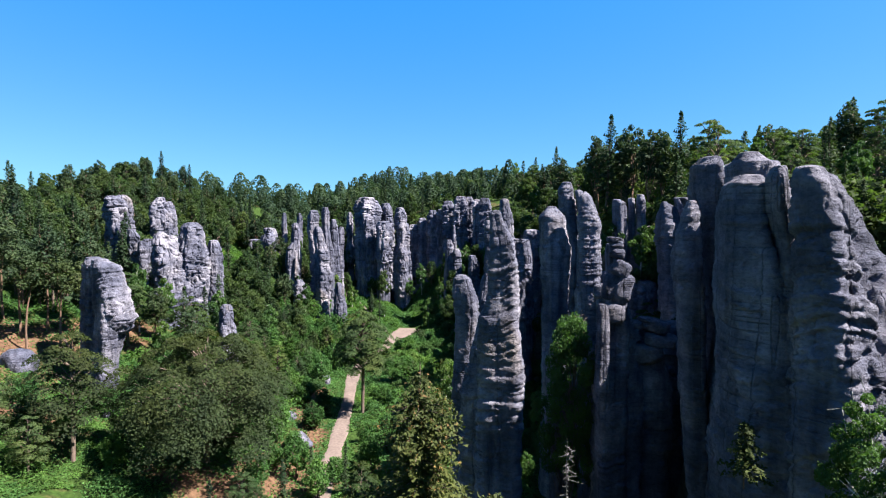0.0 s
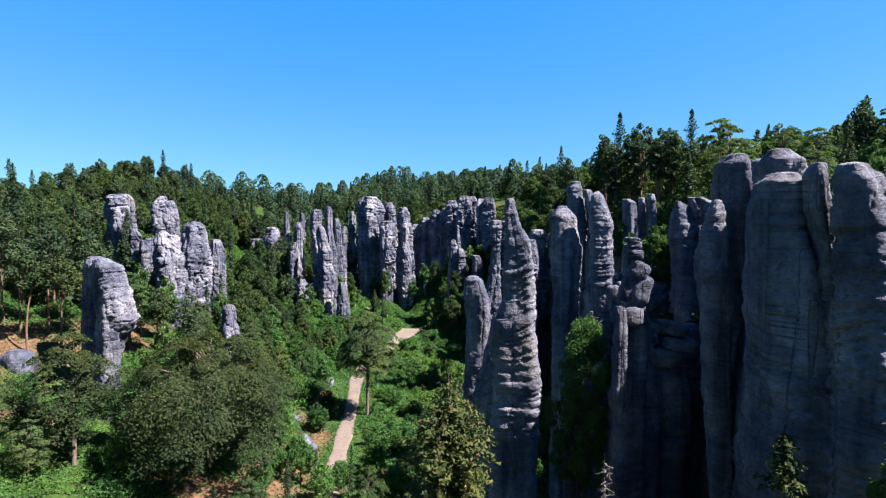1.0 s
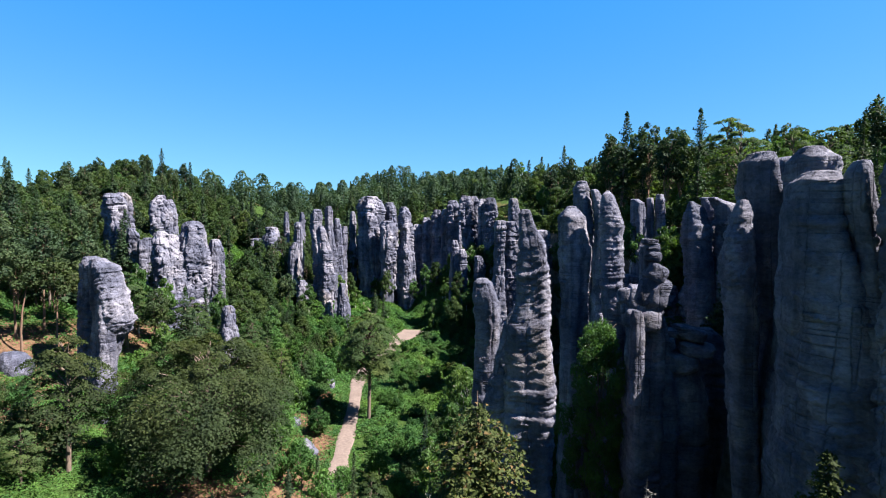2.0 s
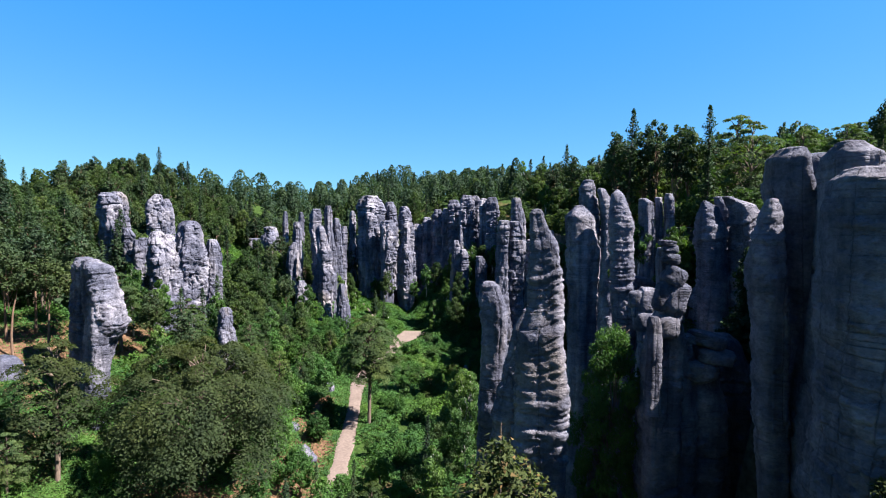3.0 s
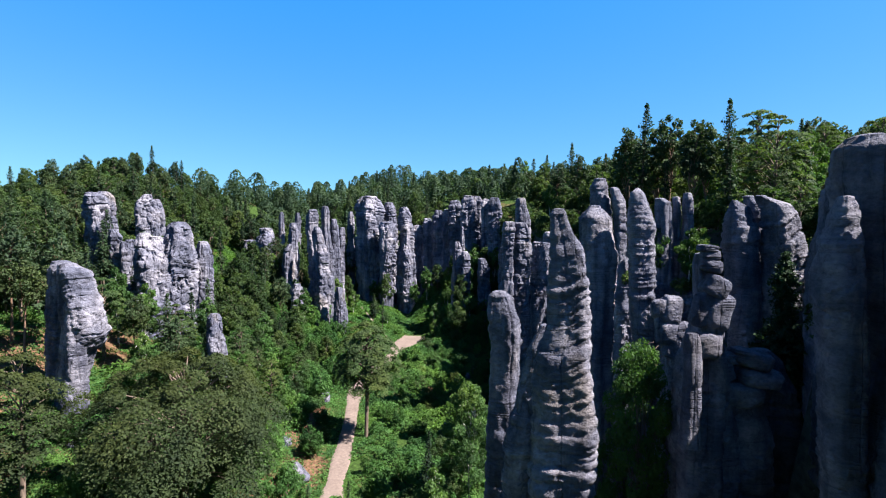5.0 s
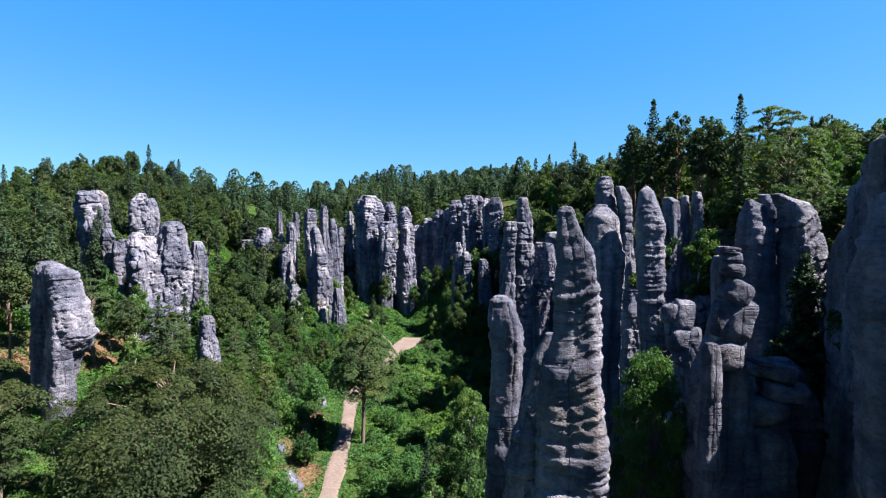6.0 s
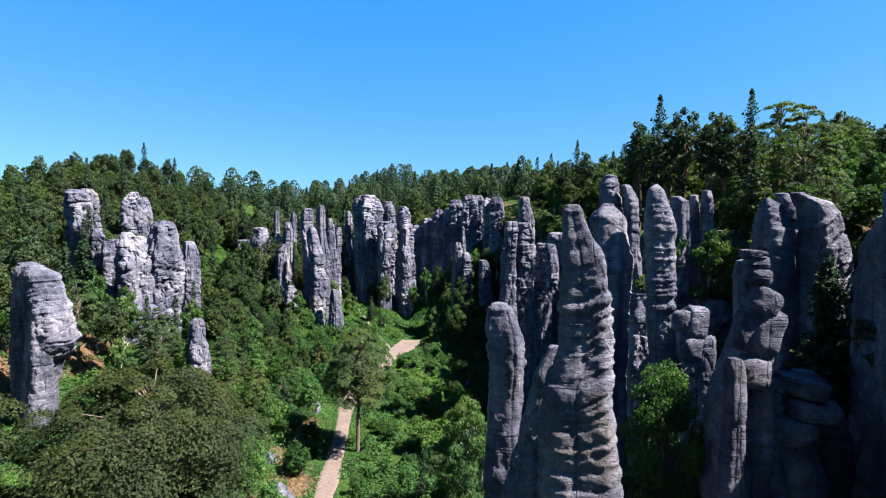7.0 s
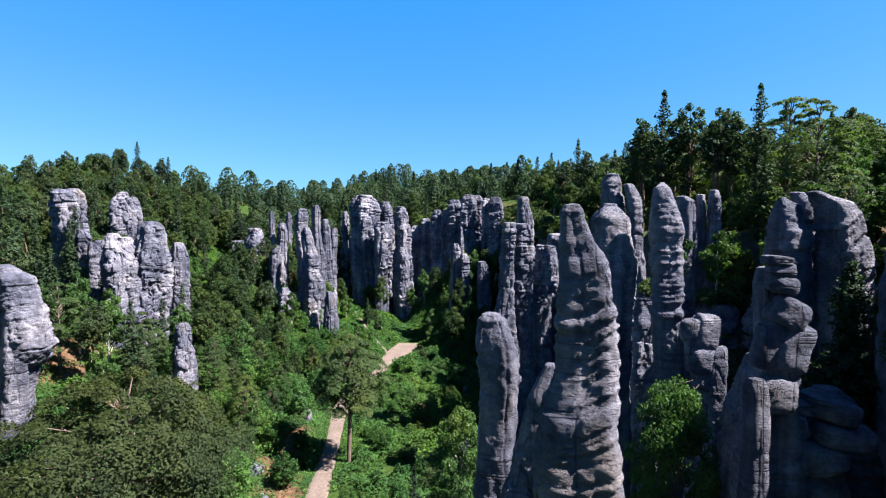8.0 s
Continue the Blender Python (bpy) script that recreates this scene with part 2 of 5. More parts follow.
def land(x, y):
    """Height of the ground."""
    x, y = np.asarray(x, float), np.asarray(y, float)
    floor = np.interp(y, [-200, 60, 80, 92, 112, 160, 200, 400], [3, 3, 4, 4.7, 6.3, 6.2, 7.4, 14])
    u = road_x(y) - x                       # metres out from the track on its wooded side
    slope = np.interp(u, [-60, 3, 9, 20, 30, 40, 52, 75, 100, 130, 400], [0, 0, 1.5, 4, 6.5, 10.5, 15.5, 22, 25, 26, 30])
    side = floor + slope + 2.0 * fbm(x * 0.05, y * 0.05, 0.3) * smoothstep(4, 15, u)
    side = side + 8 * smoothstep(140, 166, y) * smoothstep(-9, 0, x) + 9 * smoothstep(168, 190, y) * smoothstep(-17, -9, x)      # scree below the far wall
    hill = 18 * np.exp(-((x + 117) / 32) ** 2 - ((y - 205) / 50) ** 2)
    top = 38.0 + 0.15 * np.clip(x - 25, 0, 60) + 6.5 * smoothstep(120, 230, y) + 1.2 * fbm(x * 0.04, y * 0.04, 4.0)
    k = smoothstep(-9 * np.exp(-((y - 76) / 13) ** 2), 7, x - cliff_x(y) + 1.5 * fbm(x * 0.1, y * 0.1, 7.0))
    low = side * (1 - k) + np.maximum(side, top) * k
    back = 41 + 7 * smoothstep(-25, 20, x) + 3 * fbm(x * 0.03, y * 0.03, 2.0) + 17 * np.exp(-((x + 30) / 60) ** 2 - ((y - 335) / 60) ** 2) - 3 * np.exp(-((x + 105) / 40) ** 2)
    edge = np.interp(x, [-200, -110, -90, -60, -45, -10, 5, 40], [230, 225, 205, 200, 196, 203, 197, 195])
    b = smoothstep(0, 24 + 0.3 * np.clip(-60 - x, 0, 80), y - edge)
    h = low * (1 - b) + np.maximum(low, back) * b + hill
    h = h + 40 * smoothstep(-35, -100, y)          # unseen rise behind the camera, added to hold sky light off the rocks
    far = smoothstep(380, 900, np.hypot(x, y))
    return h * (1 - far) + 30 * far


def bare_soil(x, y):
    """1 where needles and trodden soil show, 0 where everything is grown over."""
    s = 0
    for cx, cy, rx, ry in ((-72, 84, 9, 12), (-30, 63, 9, 4), (-24, 71, 5, 6), (-58, 66, 6, 6), (-64, 104, 5, 8), (-25.5, 96, 3, 8), (-22, 84, 2.5, 5)):
        s = s + np.exp(-((x - cx) / rx) ** 2 - ((y - cy) / ry) ** 2)
    return np.clip(s, 0, 1)


def grid_axis(lo, hi, step, reach):
    inner = np.arange(lo, hi + step, step)
    out = np.array([reach * (k / 14.0) ** 3 for k in range(1, 15)])
    return np.concatenate((lo - out[::-1] - step, inner, hi + out + step))


gx, gy = grid_axis(-150, 110, 1.6, 4000), grid_axis(-30, 300, 1.6, 4000)
X, Y = np.meshgrid(gx, gy)
Z = land(X, Y)
nx, ny = len(gx), len(gy)
ids = np.arange(nx * ny).reshape(ny, nx)
quads = np.stack((ids[:-1, :-1], ids[:-1, 1:], ids[1:, 1:], ids[1:, :-1]), -1).reshape(-1, 4)
ground = new("ground", mesh_of("ground", np.stack((X, Y, Z), -1).reshape(-1, 3), quads, GROUND))
ground.data.attributes.new("bare", 'FLOAT', 'POINT').data.foreach_set("value", bare_soil(X, Y).ravel().astype(np.float32))
tagged(ground, "forest floor of green growth, needles and bare reddish soil", "ground", kind="structure")


def strip(name, ys, left, right, lift, mat, label):
    """A sheet laid on the ground between two lines along the valley."""
    rows = []
    for y, a, b in zip(ys, left, right):
        xs = np.linspace(a, b, 9)
        rows.append(np.stack((xs, np.full(9, y), land(xs, np.full(9, y)) + lift - 0.10 * (np.abs(np.linspace(-1, 1, 9)) > 0.95)), -1))
    v = np.array(rows)
    i = np.arange(len(ys) * 9).reshape(len(ys), 9)
    q = np.stack((i[:-1, :-1], i[:-1, 1:], i[1:, 1:], i[1:, :-1]), -1).reshape(-1, 4)
    return tagged(new(name, mesh_of(name, v.reshape(-1, 3), q, mat)), label, name, kind="structure")


ys = np.arange(45, 164, 0.8)
half = 1.32 + 0.28 * fbm(ys * 0.35, 0.0, 0.0) + 2.2 * smoothstep(140, 158, ys)
fork = np.arange(146, 184, 0.8)
fork_x = np.interp(fork, [146, 153, 162, 172, 184], [-16.2, -17.5, -22, -27, -32])
strip("path", fork, fork_x - 0.5, fork_x + 0.5, 0.07, TRACK, "narrow sandy side path leaving the track")
strip("road", ys, road_x(ys) - half, road_x(ys) + half, 0.10, TRACK, "pale sandy gravel track winding through green undergrowth")


# ---- rock builder ----
def rock_tower(label, x, y):
    base = new("rock_tower")
    base.location = (x, y, float(land(x, y)))
    return tagged(base, label, "rock tower", "sandstone rock towers")


def pillar(tower, y, stations, deep=1.0, n=64, dz=0.35, strata=1.0, coarse=1.0, kids=0, turn=0.0):
    """One faceted, jointed and bedded column of sandstone, with slimmer columns against it; stations run from its top down."""
    column(tower, y, stations, deep, n, dz, strata, coarse, turn)
    rng = np.random.RandomState(int(abs(y * 61 + stations[0][0] * 29) * 10) % 100000)
    for k in range(kids):
        f = (k + rng.uniform(0.1, 0.9)) / kids * 2 - 1
        drop = rng.uniform(0.02, 0.28) * (stations[0][0] - stations[-1][0])
        z = stations[0][0] - drop
        size = rng.uniform(0.3, 0.5)
        st = [(z, *beside(stations, z, f, size * 0.75)), (z - 0.05 * drop - 0.5, *beside(stations, z - 1, f, size))]
        st += [(q, *beside(stations, q, f, size)) for q in np.linspace(z - 3, stations[-1][0], 6)]
        column(tower, y - deep * 0.72 * beside(stations, z, 0, 1)[1] * math.sqrt(max(0.05, 1 - f * f)), st, 1.0, max(26, n // 2), dz * 1.3, strata, coarse, turn)


def beside(stations, z, f, size):
    st = np.array(stations)[::-1]
    w = float(np.interp(z, st[:, 0], st[:, 2]))
    return (float(np.interp(z, st[:, 0], st[:, 1])) + f * w * 0.68, w * size)


def column(tower, y, stations, deep, n, dz, strata, coarse, turn):
    """A column of stacked, round-edged blocks, parted by bedding joints and a few upright cracks."""
    own = int(abs(y * 37 + stations[0][0] * 101 + stations[0][1] * 53) * 10) % 100000
    rng = np.random.RandomState(own)
    st = np.array(stations)[::-1]
    z0, z1 = st[0, 0], st[-1, 0]
    if coarse > 1.2:                           # blunt, broad columns
        st[-1, 2] = 0.45 * st[-1, 2] + 0.4 * st[-2, 2]
        st[:, 2] *= 1.12
    wtop = st[-1, 2]
    cap = (0.32 if coarse < 1.2 else 0.2) * wtop
    deepest = max(z0, min(15.0, z1 - 12))      # below this the column stands in the dark of the gorge or among bushes
    zs = np.concatenate((np.arange(z0, deepest, 3 * dz), np.arange(deepest, z1 - 0.2, dz), z1 + np.linspace(-0.2, 0.0, 3), z1 + cap * np.sin(np.linspace(0.25, 1.5, 8))))
    zc = np.minimum(zs, z1)
    wide = np.interp(zc, st[:, 0], st[:, 2]) * np.clip(1 - ((zs - zc) / cap) ** 2, 0.0005, 1) ** 0.42
    mid = np.interp(zc, st[:, 0], st[:, 1])
    swing = 0.025 if coarse < 1.2 else 0.05
    wide = wide * (1 + swing * (smooth_noise(zs * 0.3 + rng.uniform(0, 90), 0.5, 0.5) + 0.5 * smooth_noise(zs * 0.7 + rng.uniform(0, 90), 0.5, 0.5)))
    mid = mid + 1.2 * swing * wide * smooth_noise(zs * 0.14 + rng.uniform(0, 90), 0.5, 0.5)
    ang = np.linspace(0, 2 * np.pi, n, endpoint=False)
    A, S = np.meshgrid(ang, zs)
    Wd, Mx = wide[:, None], mid[:, None]
    big = np.clip(Wd, 0.2, 2.4)
    ox, oy = np.cos(A) * Wd + Mx, np.sin(A) * Wd * deep + y
    seed = rng.uniform(0, 60)
    # bedding joints at uneven heights, gently warped
    dip = rng.normal(0, 0.14 if coarse < 1.2 else 0.07)
    wave = 0.75 if coarse < 1.2 else 0.5
    level = S + wave * fbm(ox * 0.26, oy * 0.26, S * 0.12 + seed, 2) + dip * (ox - Mx) + 0.09 * fbm(ox * 0.9, oy * 0.9, S * 0.5, 2)
    span = 0.75 + 0.55 * coarse
    mains = z0 - 3 + np.cumsum(rng.choice([0.8, 1.5, 2.4, 3.6, 5.0], 130)) * span
    bite = rng.uniform(0.05, 1, 131) ** (1.8 if coarse < 1.2 else 2.6)
    block = np.searchsorted(mains, level)
    lo, hi = mains[np.clip(block - 1, 0, 129)], mains[np.clip(block, 0, 129)]
    # four faces along the two joint sets of the whole rock, and corners broken off
    faces = rng.randint(5, 7)
    ways = np.concatenate((np.radians(np.array((-148, -58, 32, 122)) + turn) + rng.uniform(-0.22, 0.22, 4), rng.uniform(0, 2 * np.pi, faces - 4)))
    dist = 0.92 * (1 + 0.035 * rng.normal(0, 1, (131, faces))) * (1 + 0.07 * rng.normal(0, 1, faces)) * np.where(np.arange(faces) < 4, 0.93, 1.06)
    r = np.full(A.shape, 1.08)
    drift = 0.2 * smooth_noise(zs * 0.08 + rng.uniform(0, 50), 0.5, 0.5)[:, None]
    for k in range(faces):
        c = np.cos(A - ways[k] - drift)
        r = np.minimum(r, np.where(c > 0.2, dist[block, k] / np.maximum(c, 0.2), 9))
    worn = max(1, n // 18) if coarse < 1.2 else 1                    # corners worn round
    r = sum(np.roll(r, k, 1) for k in range(-worn, worn + 1)) / (2 * worn + 1)
    half = 0.5 * ((np.cos(A) * r).max(1) - (np.cos(A) * r).min(1))
    r = r / half.mean()
    # upright cracks that part the blocks; each slice of a block stands a little in or out
    slice_of, groove = np.zeros(A.shape, np.int64), np.zeros(A.shape)
    starts = np.sort(rng.uniform(0, 2 * np.pi, rng.randint(4, 7)))
    for a0 in starts:
        depth, thin = rng.uniform(0.10, 0.30), rng.uniform(0.03, 0.07) * (1 if n > 60 else 1.8)
        wander = 0.3 * smooth_noise(zs * 0.13 + rng.uniform(0, 99), 0.5, 0.5)[:, None] + 0.05 * smooth_noise(zs * 0.7 + rng.uniform(0, 99), 0.5, 0.5)[:, None]
        fade = smoothstep(-0.25, 0.35, smooth_noise(zs * 0.11 + rng.uniform(0, 99), 1.5, 0.5))[:, None]
        d = (A - a0 - wander + np.pi) % (2 * np.pi) - np.pi
        groove = np.maximum(groove, depth * fade * np.exp(-np.abs(d / thin) ** 1.3))
        slice_of += (A > a0 + wander).astype(np.int64)
    slice_of = slice_of % len(starts)
    apart = hash3(block, slice_of, np.full_like(block, own)) - 0.5
    r = r - (0.32 if coarse < 1.2 else 1.0) * groove + (0.11 if coarse < 1.2 else 0.17) * strata ** 0.5 * apart
    # rounded edges along the joints, open in places and closed in others
    gap = np.minimum(np.abs(level - lo), np.abs(hi - level))
    below = np.abs(level - lo) < np.abs(hi - level)
    edge = bite[np.where(below, np.clip(block, 0, 130), np.clip(block + 1, 0, 130))]
    high = smoothstep(z0 + 0.35 * (z1 - z0), z0 + 0.85 * (z1 - z0), S)
    openly = 0.12 + 0.88 * smoothstep(-0.2, 0.3, fbm(ox * 0.55 + seed, oy * 0.55, S * 0.4, 2))
    turnin = np.clip(1 - gap / np.minimum(0.26 * coarse, 0.45 * (hi - lo) + 0.02), 0, 1)
    pillow = (1 - np.sqrt(np.maximum(0, 1 - turnin ** 2))) * edge * openly * (0.55 + 0.45 * high)
    # thin beds that show in patches, most of all towards the top
    joints = (np.cumsum(rng.choice([0.16, 0.28, 0.5, 0.8], 500)) - 25) * coarse + z0
    push = rng.normal(0, 1, 501)
    idx = np.searchsorted(joints, level)
    lo2, hi2 = joints[np.clip(idx - 1, 0, 499)], joints[np.clip(idx, 0, 499)]
    near = np.minimum(level - lo2, hi2 - level)
    patchy = smoothstep(-0.05, 0.5, fbm(ox * 0.3, oy * 0.3, S * 0.2 + seed, 3) + 0.45 * high - 0.15)
    beds = patchy * (0.05 * push[idx] - 0.09 * np.exp(-(near / (0.07 * coarse)) ** 2))
    # angular lumps where the face has broken
    size = 1.5 * coarse ** 0.8
    bend = 0.35 * fbm(ox * 0.5, oy * 0.5, S * 0.5 + seed, 2)
    border, lump = cells((ox + seed) / size + bend, oy / size - bend, level / (1.5 * size))
    rugged = smoothstep(-0.35, 0.35, fbm(ox * 0.2 + 3 * seed, oy * 0.2, S * 0.16, 2))
    rugged = 0.55 * rugged ** 2 if coarse < 1.2 else 0.4 + 0.6 * rugged
    broken = rugged * ((0.16 if coarse < 1.2 else 0.24) * (lump - 0.5) - (0.14 if coarse < 1.2 else 0.2) * np.exp(-(border / 0.09) ** 1.4))
    # hollows and swellings, then a weathered skin
    skin = (0.10 if coarse < 1.2 else 0.12) * fbm(ox * 0.22 + seed, oy * 0.22, S * 0.13, 2) + (0.055 if coarse < 1.2 else 0.085) * fbm(ox * 0.75, oy * 0.75, S * 0.6 + seed, 3) + 0.042 * fbm(ox * 2.6 / coarse, oy * 2.6 / coarse, S * 3.4 / coarse, 3)
    out = (0.6 + 0.4 * strata) * (beds * np.clip(Wd, 0.25, 1.6 * coarse) - 0.45 * pillow * np.clip(Wd, 0.2, 1.5 * coarse)) + (skin + broken) * big
    rx, ry = Wd * r + out, Wd * deep * r + out
    v = np.stack((Mx + np.cos(A) * rx, y + np.sin(A) * ry, S + 0.05 * big * fbm(ox * 0.9, oy * 0.9, S * 0.5, 2)), -1).reshape(-1, 3)
    m = len(zs)
    i = np.arange(m * n).reshape(m, n)
    j = np.roll(i, -1, 1)
    q = np.stack((i[:-1], j[:-1], j[1:], i[1:]), -1).reshape(-1, 4)
    v = np.vstack((v, [v[-n:].mean(0) + np.array((0, 0, 0.02))]))
    tip = np.stack((i[-1], j[-1], np.full(n, m * n), np.full(n, -1)), -1)
    v = v - np.array(tower.location)
    part("pillar", mesh_of("pillar", v, np.vstack((q, tip)), ROCK, smooth=coarse < 1.2), tower)


def stone(tower, x, y, z, across, high, tilt=0.0, deep=0.9, name="block"):
    """One rounded, cracked block of a stack."""
    own = int(abs(x * 71 + z * 43) * 10) % 1000
    rng = np.random.RandomState(own)
    n, m = 48, 30
    A, B = np.meshgrid(np.linspace(0, 2 * np.pi, n, endpoint=False), np.linspace(-0.5 * np.pi + 0.04, 0.5 * np.pi - 0.04, m))
    d = np.stack((np.cos(A) * np.cos(B), np.sin(A) * np.cos(B), np.sin(B)), -1)
    r = (np.abs(d) ** 4.5).sum(-1) ** (-1 / 4.5)
    for _ in range(4):
        w = rng.normal(0, 1, 3)
        w /= np.linalg.norm(w)
        c = d @ w
        r = np.minimum(r, np.where(c > 0.3, rng.uniform(0.98, 1.2) / np.maximum(c, 0.3), 9))
    r = r * (1 + 0.09 * fbm(d[..., 0] * 1.3 + own, d[..., 1] * 1.3, d[..., 2] * 1.6, 2) + 0.03 * fbm(d[..., 0] * 5 + own, d[..., 1] * 5, d[..., 2] * 8, 3))
    v = d * r[..., None] * np.array((0.5 * across, 0.5 * across * deep, 0.5 * high))
    t = radians(tilt)
    v = np.stack((v[..., 0] * np.cos(t) + v[..., 2] * np.sin(t), v[..., 1], v[..., 2] * np.cos(t) - v[..., 0] * np.sin(t)), -1)
    v = v.reshape(-1, 3) + np.array((x, y, z)) - np.array(tower.location)
    i = np.arange(m * n).reshape(m, n)
    j = np.roll(i, -1, 1)
    q = np.stack((i[:-1], j[:-1], j[1:], i[1:]), -1).reshape(-1, 4)
    v = np.vstack((v, [v[:n].mean(0), v[-n:].mean(0)]))
    low = np.stack((j[0], i[0], np.full(n, m * n), np.full(n, -1)), -1)
    top = np.stack((i[-1], j[-1], np.full(n, m * n + 1), np.full(n, -1)), -1)
    part(name, mesh_of("block", v, np.vstack((q, low, top)), ROCK), tower)


# ---- the sandstone towers: each station is height, x and half width ----
tower = rock_tower('massive grey sandstone block of fused pillars with rounded domes', 20.2, 36)
pillar(tower, 36, [(41.3, 16.62, 0.32), (40.8, 16.6, 0.55), (39.9, 16.54, 0.66), (38.0, 16.48, 0.99), (32.8, 16.77, 1.09), (20.7, 17.79, 0.74), (4, 17.79, 0.83)], deep=1.3, n=104, dz=0.125, strata=0.42, turn=-46)
pillar(tower, 37, [(44.3, 18.16, 0.59), (43.8, 17.98, 0.82), (42.3, 18.08, 0.97), (39.4, 18.7, 1.01), (32.6, 19.73, 1.32), (20.2, 20.18, 1.34), (4, 20.18, 1.5)], deep=1.8, n=104, dz=0.125, strata=0.42, turn=-46)
pillar(tower, 33, [(44.1, 18.55, 0.52), (43.5, 18.57, 1.03), (42.7, 18.58, 1.1), (39.4, 18.81, 1.15), (32.6, 19.6, 1.55), (4, 19.6, 1.74)], deep=1.6, n=104, dz=0.125, strata=0.42, turn=-46)
pillar(tower, 29, [(42.3, 16.41, 0.62), (41.9, 16.29, 0.9), (40.5, 16.17, 0.99), (38.4, 16.42, 1.19), (35.3, 16.92, 1.54), (30.9, 17.55, 1.97), (24.5, 18.03, 2.46), (4, 18.03, 2.76)], deep=1.5, n=104, dz=0.125, strata=0.42, turn=-46)
pillar(tower, 27, [(42.7, 16.88, 0.27), (42.2, 16.75, 0.41), (40.5, 16.93, 0.44), (38.5, 17.35, 0.4), (32.8, 18.17, 0.6), (4, 18.17, 0.67)], deep=1.6, n=104, dz=0.125, strata=0.42, turn=-46)
pillar(tower, 25, [(42.4, 17.1, 0.6), (42.0, 17.3, 0.95), (41.0, 17.6, 1.2), (39.6, 17.85, 1.35), (36.0, 18.4, 1.7), (31.0, 19.0, 2.0), (27.0, 19.2, 2.1), (4, 19.2, 2.4)], turn=-14, deep=0.9, n=128, dz=0.11, strata=1.2)
pillar(tower, 34, [(42, 19.4, 1.2), (38, 19.6, 1.9), (4, 20, 2.6)], deep=1.6, n=64, dz=0.24, strata=0.4, turn=-46)
pillar(tower, 27.5, [(40.3, 18.3, 1.0), (36, 18.6, 1.6), (4, 19.5, 2.8)], deep=1.4, n=64, dz=0.24, strata=0.4, turn=-46)
# hidden column, added only to cast shade on the heap below the needle
pillar(tower, 43.5, [(44.4, 24.3, 1.9), (42, 24.5, 2.6), (4, 25, 3.2)], deep=1.4, n=64, dz=0.3, strata=0.4, turn=-46)
pillar(tower, 40, [(41, 24.5, 2.0), (38, 24.5, 2.6), (4, 25, 3.2)], deep=1.4, n=56, dz=0.4, strata=0.4, turn=-46)
pillar(tower, 46, [(41.5, 26.5, 2.0), (38, 26.5, 2.7), (4, 27, 3.4)], deep=1.4, n=56, dz=0.4, strata=0.4, turn=-46)
pillar(tower, 52, [(40.5, 29.5, 2.0), (38, 29.5, 2.6), (4, 30, 3.2)], deep=1.4, n=56, dz=0.4, strata=0.4, turn=-46)
pillar(tower, 31, [(40.5, 21.3, 1.6), (38, 21.5, 2.4), (30, 22, 3.4), (4, 22, 4)], deep=1.7, n=64, dz=0.24, strata=0.4, turn=-46)
tower = rock_tower('tall slender finger of grey banded sandstone', 2.5, 40)
pillar(tower, 40, [(40.6, 3.71, 0.33), (40.4, 3.72, 0.45), (39.5, 3.88, 0.61), (38.8, 4.14, 0.8), (38.1, 4.31, 0.99), (37.1, 4.34, 1.03), (36.3, 4.44, 1.13), (35.3, 4.45, 1.15), (34.4, 4.49, 1.19), (32.9, 4.32, 1.42), (31.8, 4.21, 1.6), (29.0, 4.35, 1.77), (4, 4.35, 1.98)], n=104, dz=0.125, strata=0.42, turn=-48)
pillar(tower, 49, [(34.7, 1.3, 0.58), (34.5, 1.38, 0.87), (34.1, 1.45, 0.97), (32.8, 1.68, 1.22), (31.3, 1.84, 1.28), (29.8, 1.86, 1.21), (28.7, 1.8, 1.16), (27.1, 1.74, 1.16), (24.1, 1.97, 1.49), (4, 1.97, 1.67)], n=104, dz=0.125, strata=0.42, turn=-48)
pillar(tower, 43.5, [(33.4, 3.7, 0.35), (32.0, 3.5, 0.8), (29.4, 3.2, 1.2), (26, 2.9, 1.6), (4, 2.6, 2.0)], n=96, dz=0.14, strata=0.42, turn=-48)
tower = rock_tower('knobbed sandstone needle of stacked rounded blocks on a rough base', 14.5, 44)
pillar(tower, 44.2, [(38.0, 13.75, 0.4), (37.2, 13.8, 0.55), (35.6, 14.0, 0.62), (34.4, 14.2, 0.7), (33.2, 14.3, 0.8), (31, 14.3, 1.0), (28, 14.2, 1.2), (4, 14.2, 1.35)], n=104, dz=0.125, strata=0.5, turn=-36)
for x, y, z, across, high, tilt in ((13.71, 43.4, 38.44, 1.12, 0.46, 4),
                                    (13.87, 43.4, 37.99, 1.12, 0.65, -6),
                                    (13.93, 43.4, 37.35, 1.25, 0.84, 10),
                                    (14.23, 43.4, 36.08, 1.53, 1.34, 28),
                                    (14.44, 43.4, 34.5, 1.53, 2.26, 12),
                                    (13.46, 43.4, 34.61, 1.15, 2.26, 16),
                                    (14.28, 43.4, 33.32, 1.02, 1.38, -14),
                                    (13.79, 43.4, 32.37, 1.73, 1.54, 0)):
    stone(tower, x, y, z, across, high, tilt)
pillar(tower, 46, [(33.7, 14.95, 0.38), (33.4, 14.99, 0.83), (32.5, 14.95, 1.09), (31.4, 14.97, 1.36), (30.4, 14.91, 1.55), (26.1, 15.19, 1.87), (4, 15.19, 2.09)], n=104, dz=0.125, strata=0.42, turn=-36)
tower = rock_tower('short smooth sandstone post with a pale rounded tip', 10.75, 50)
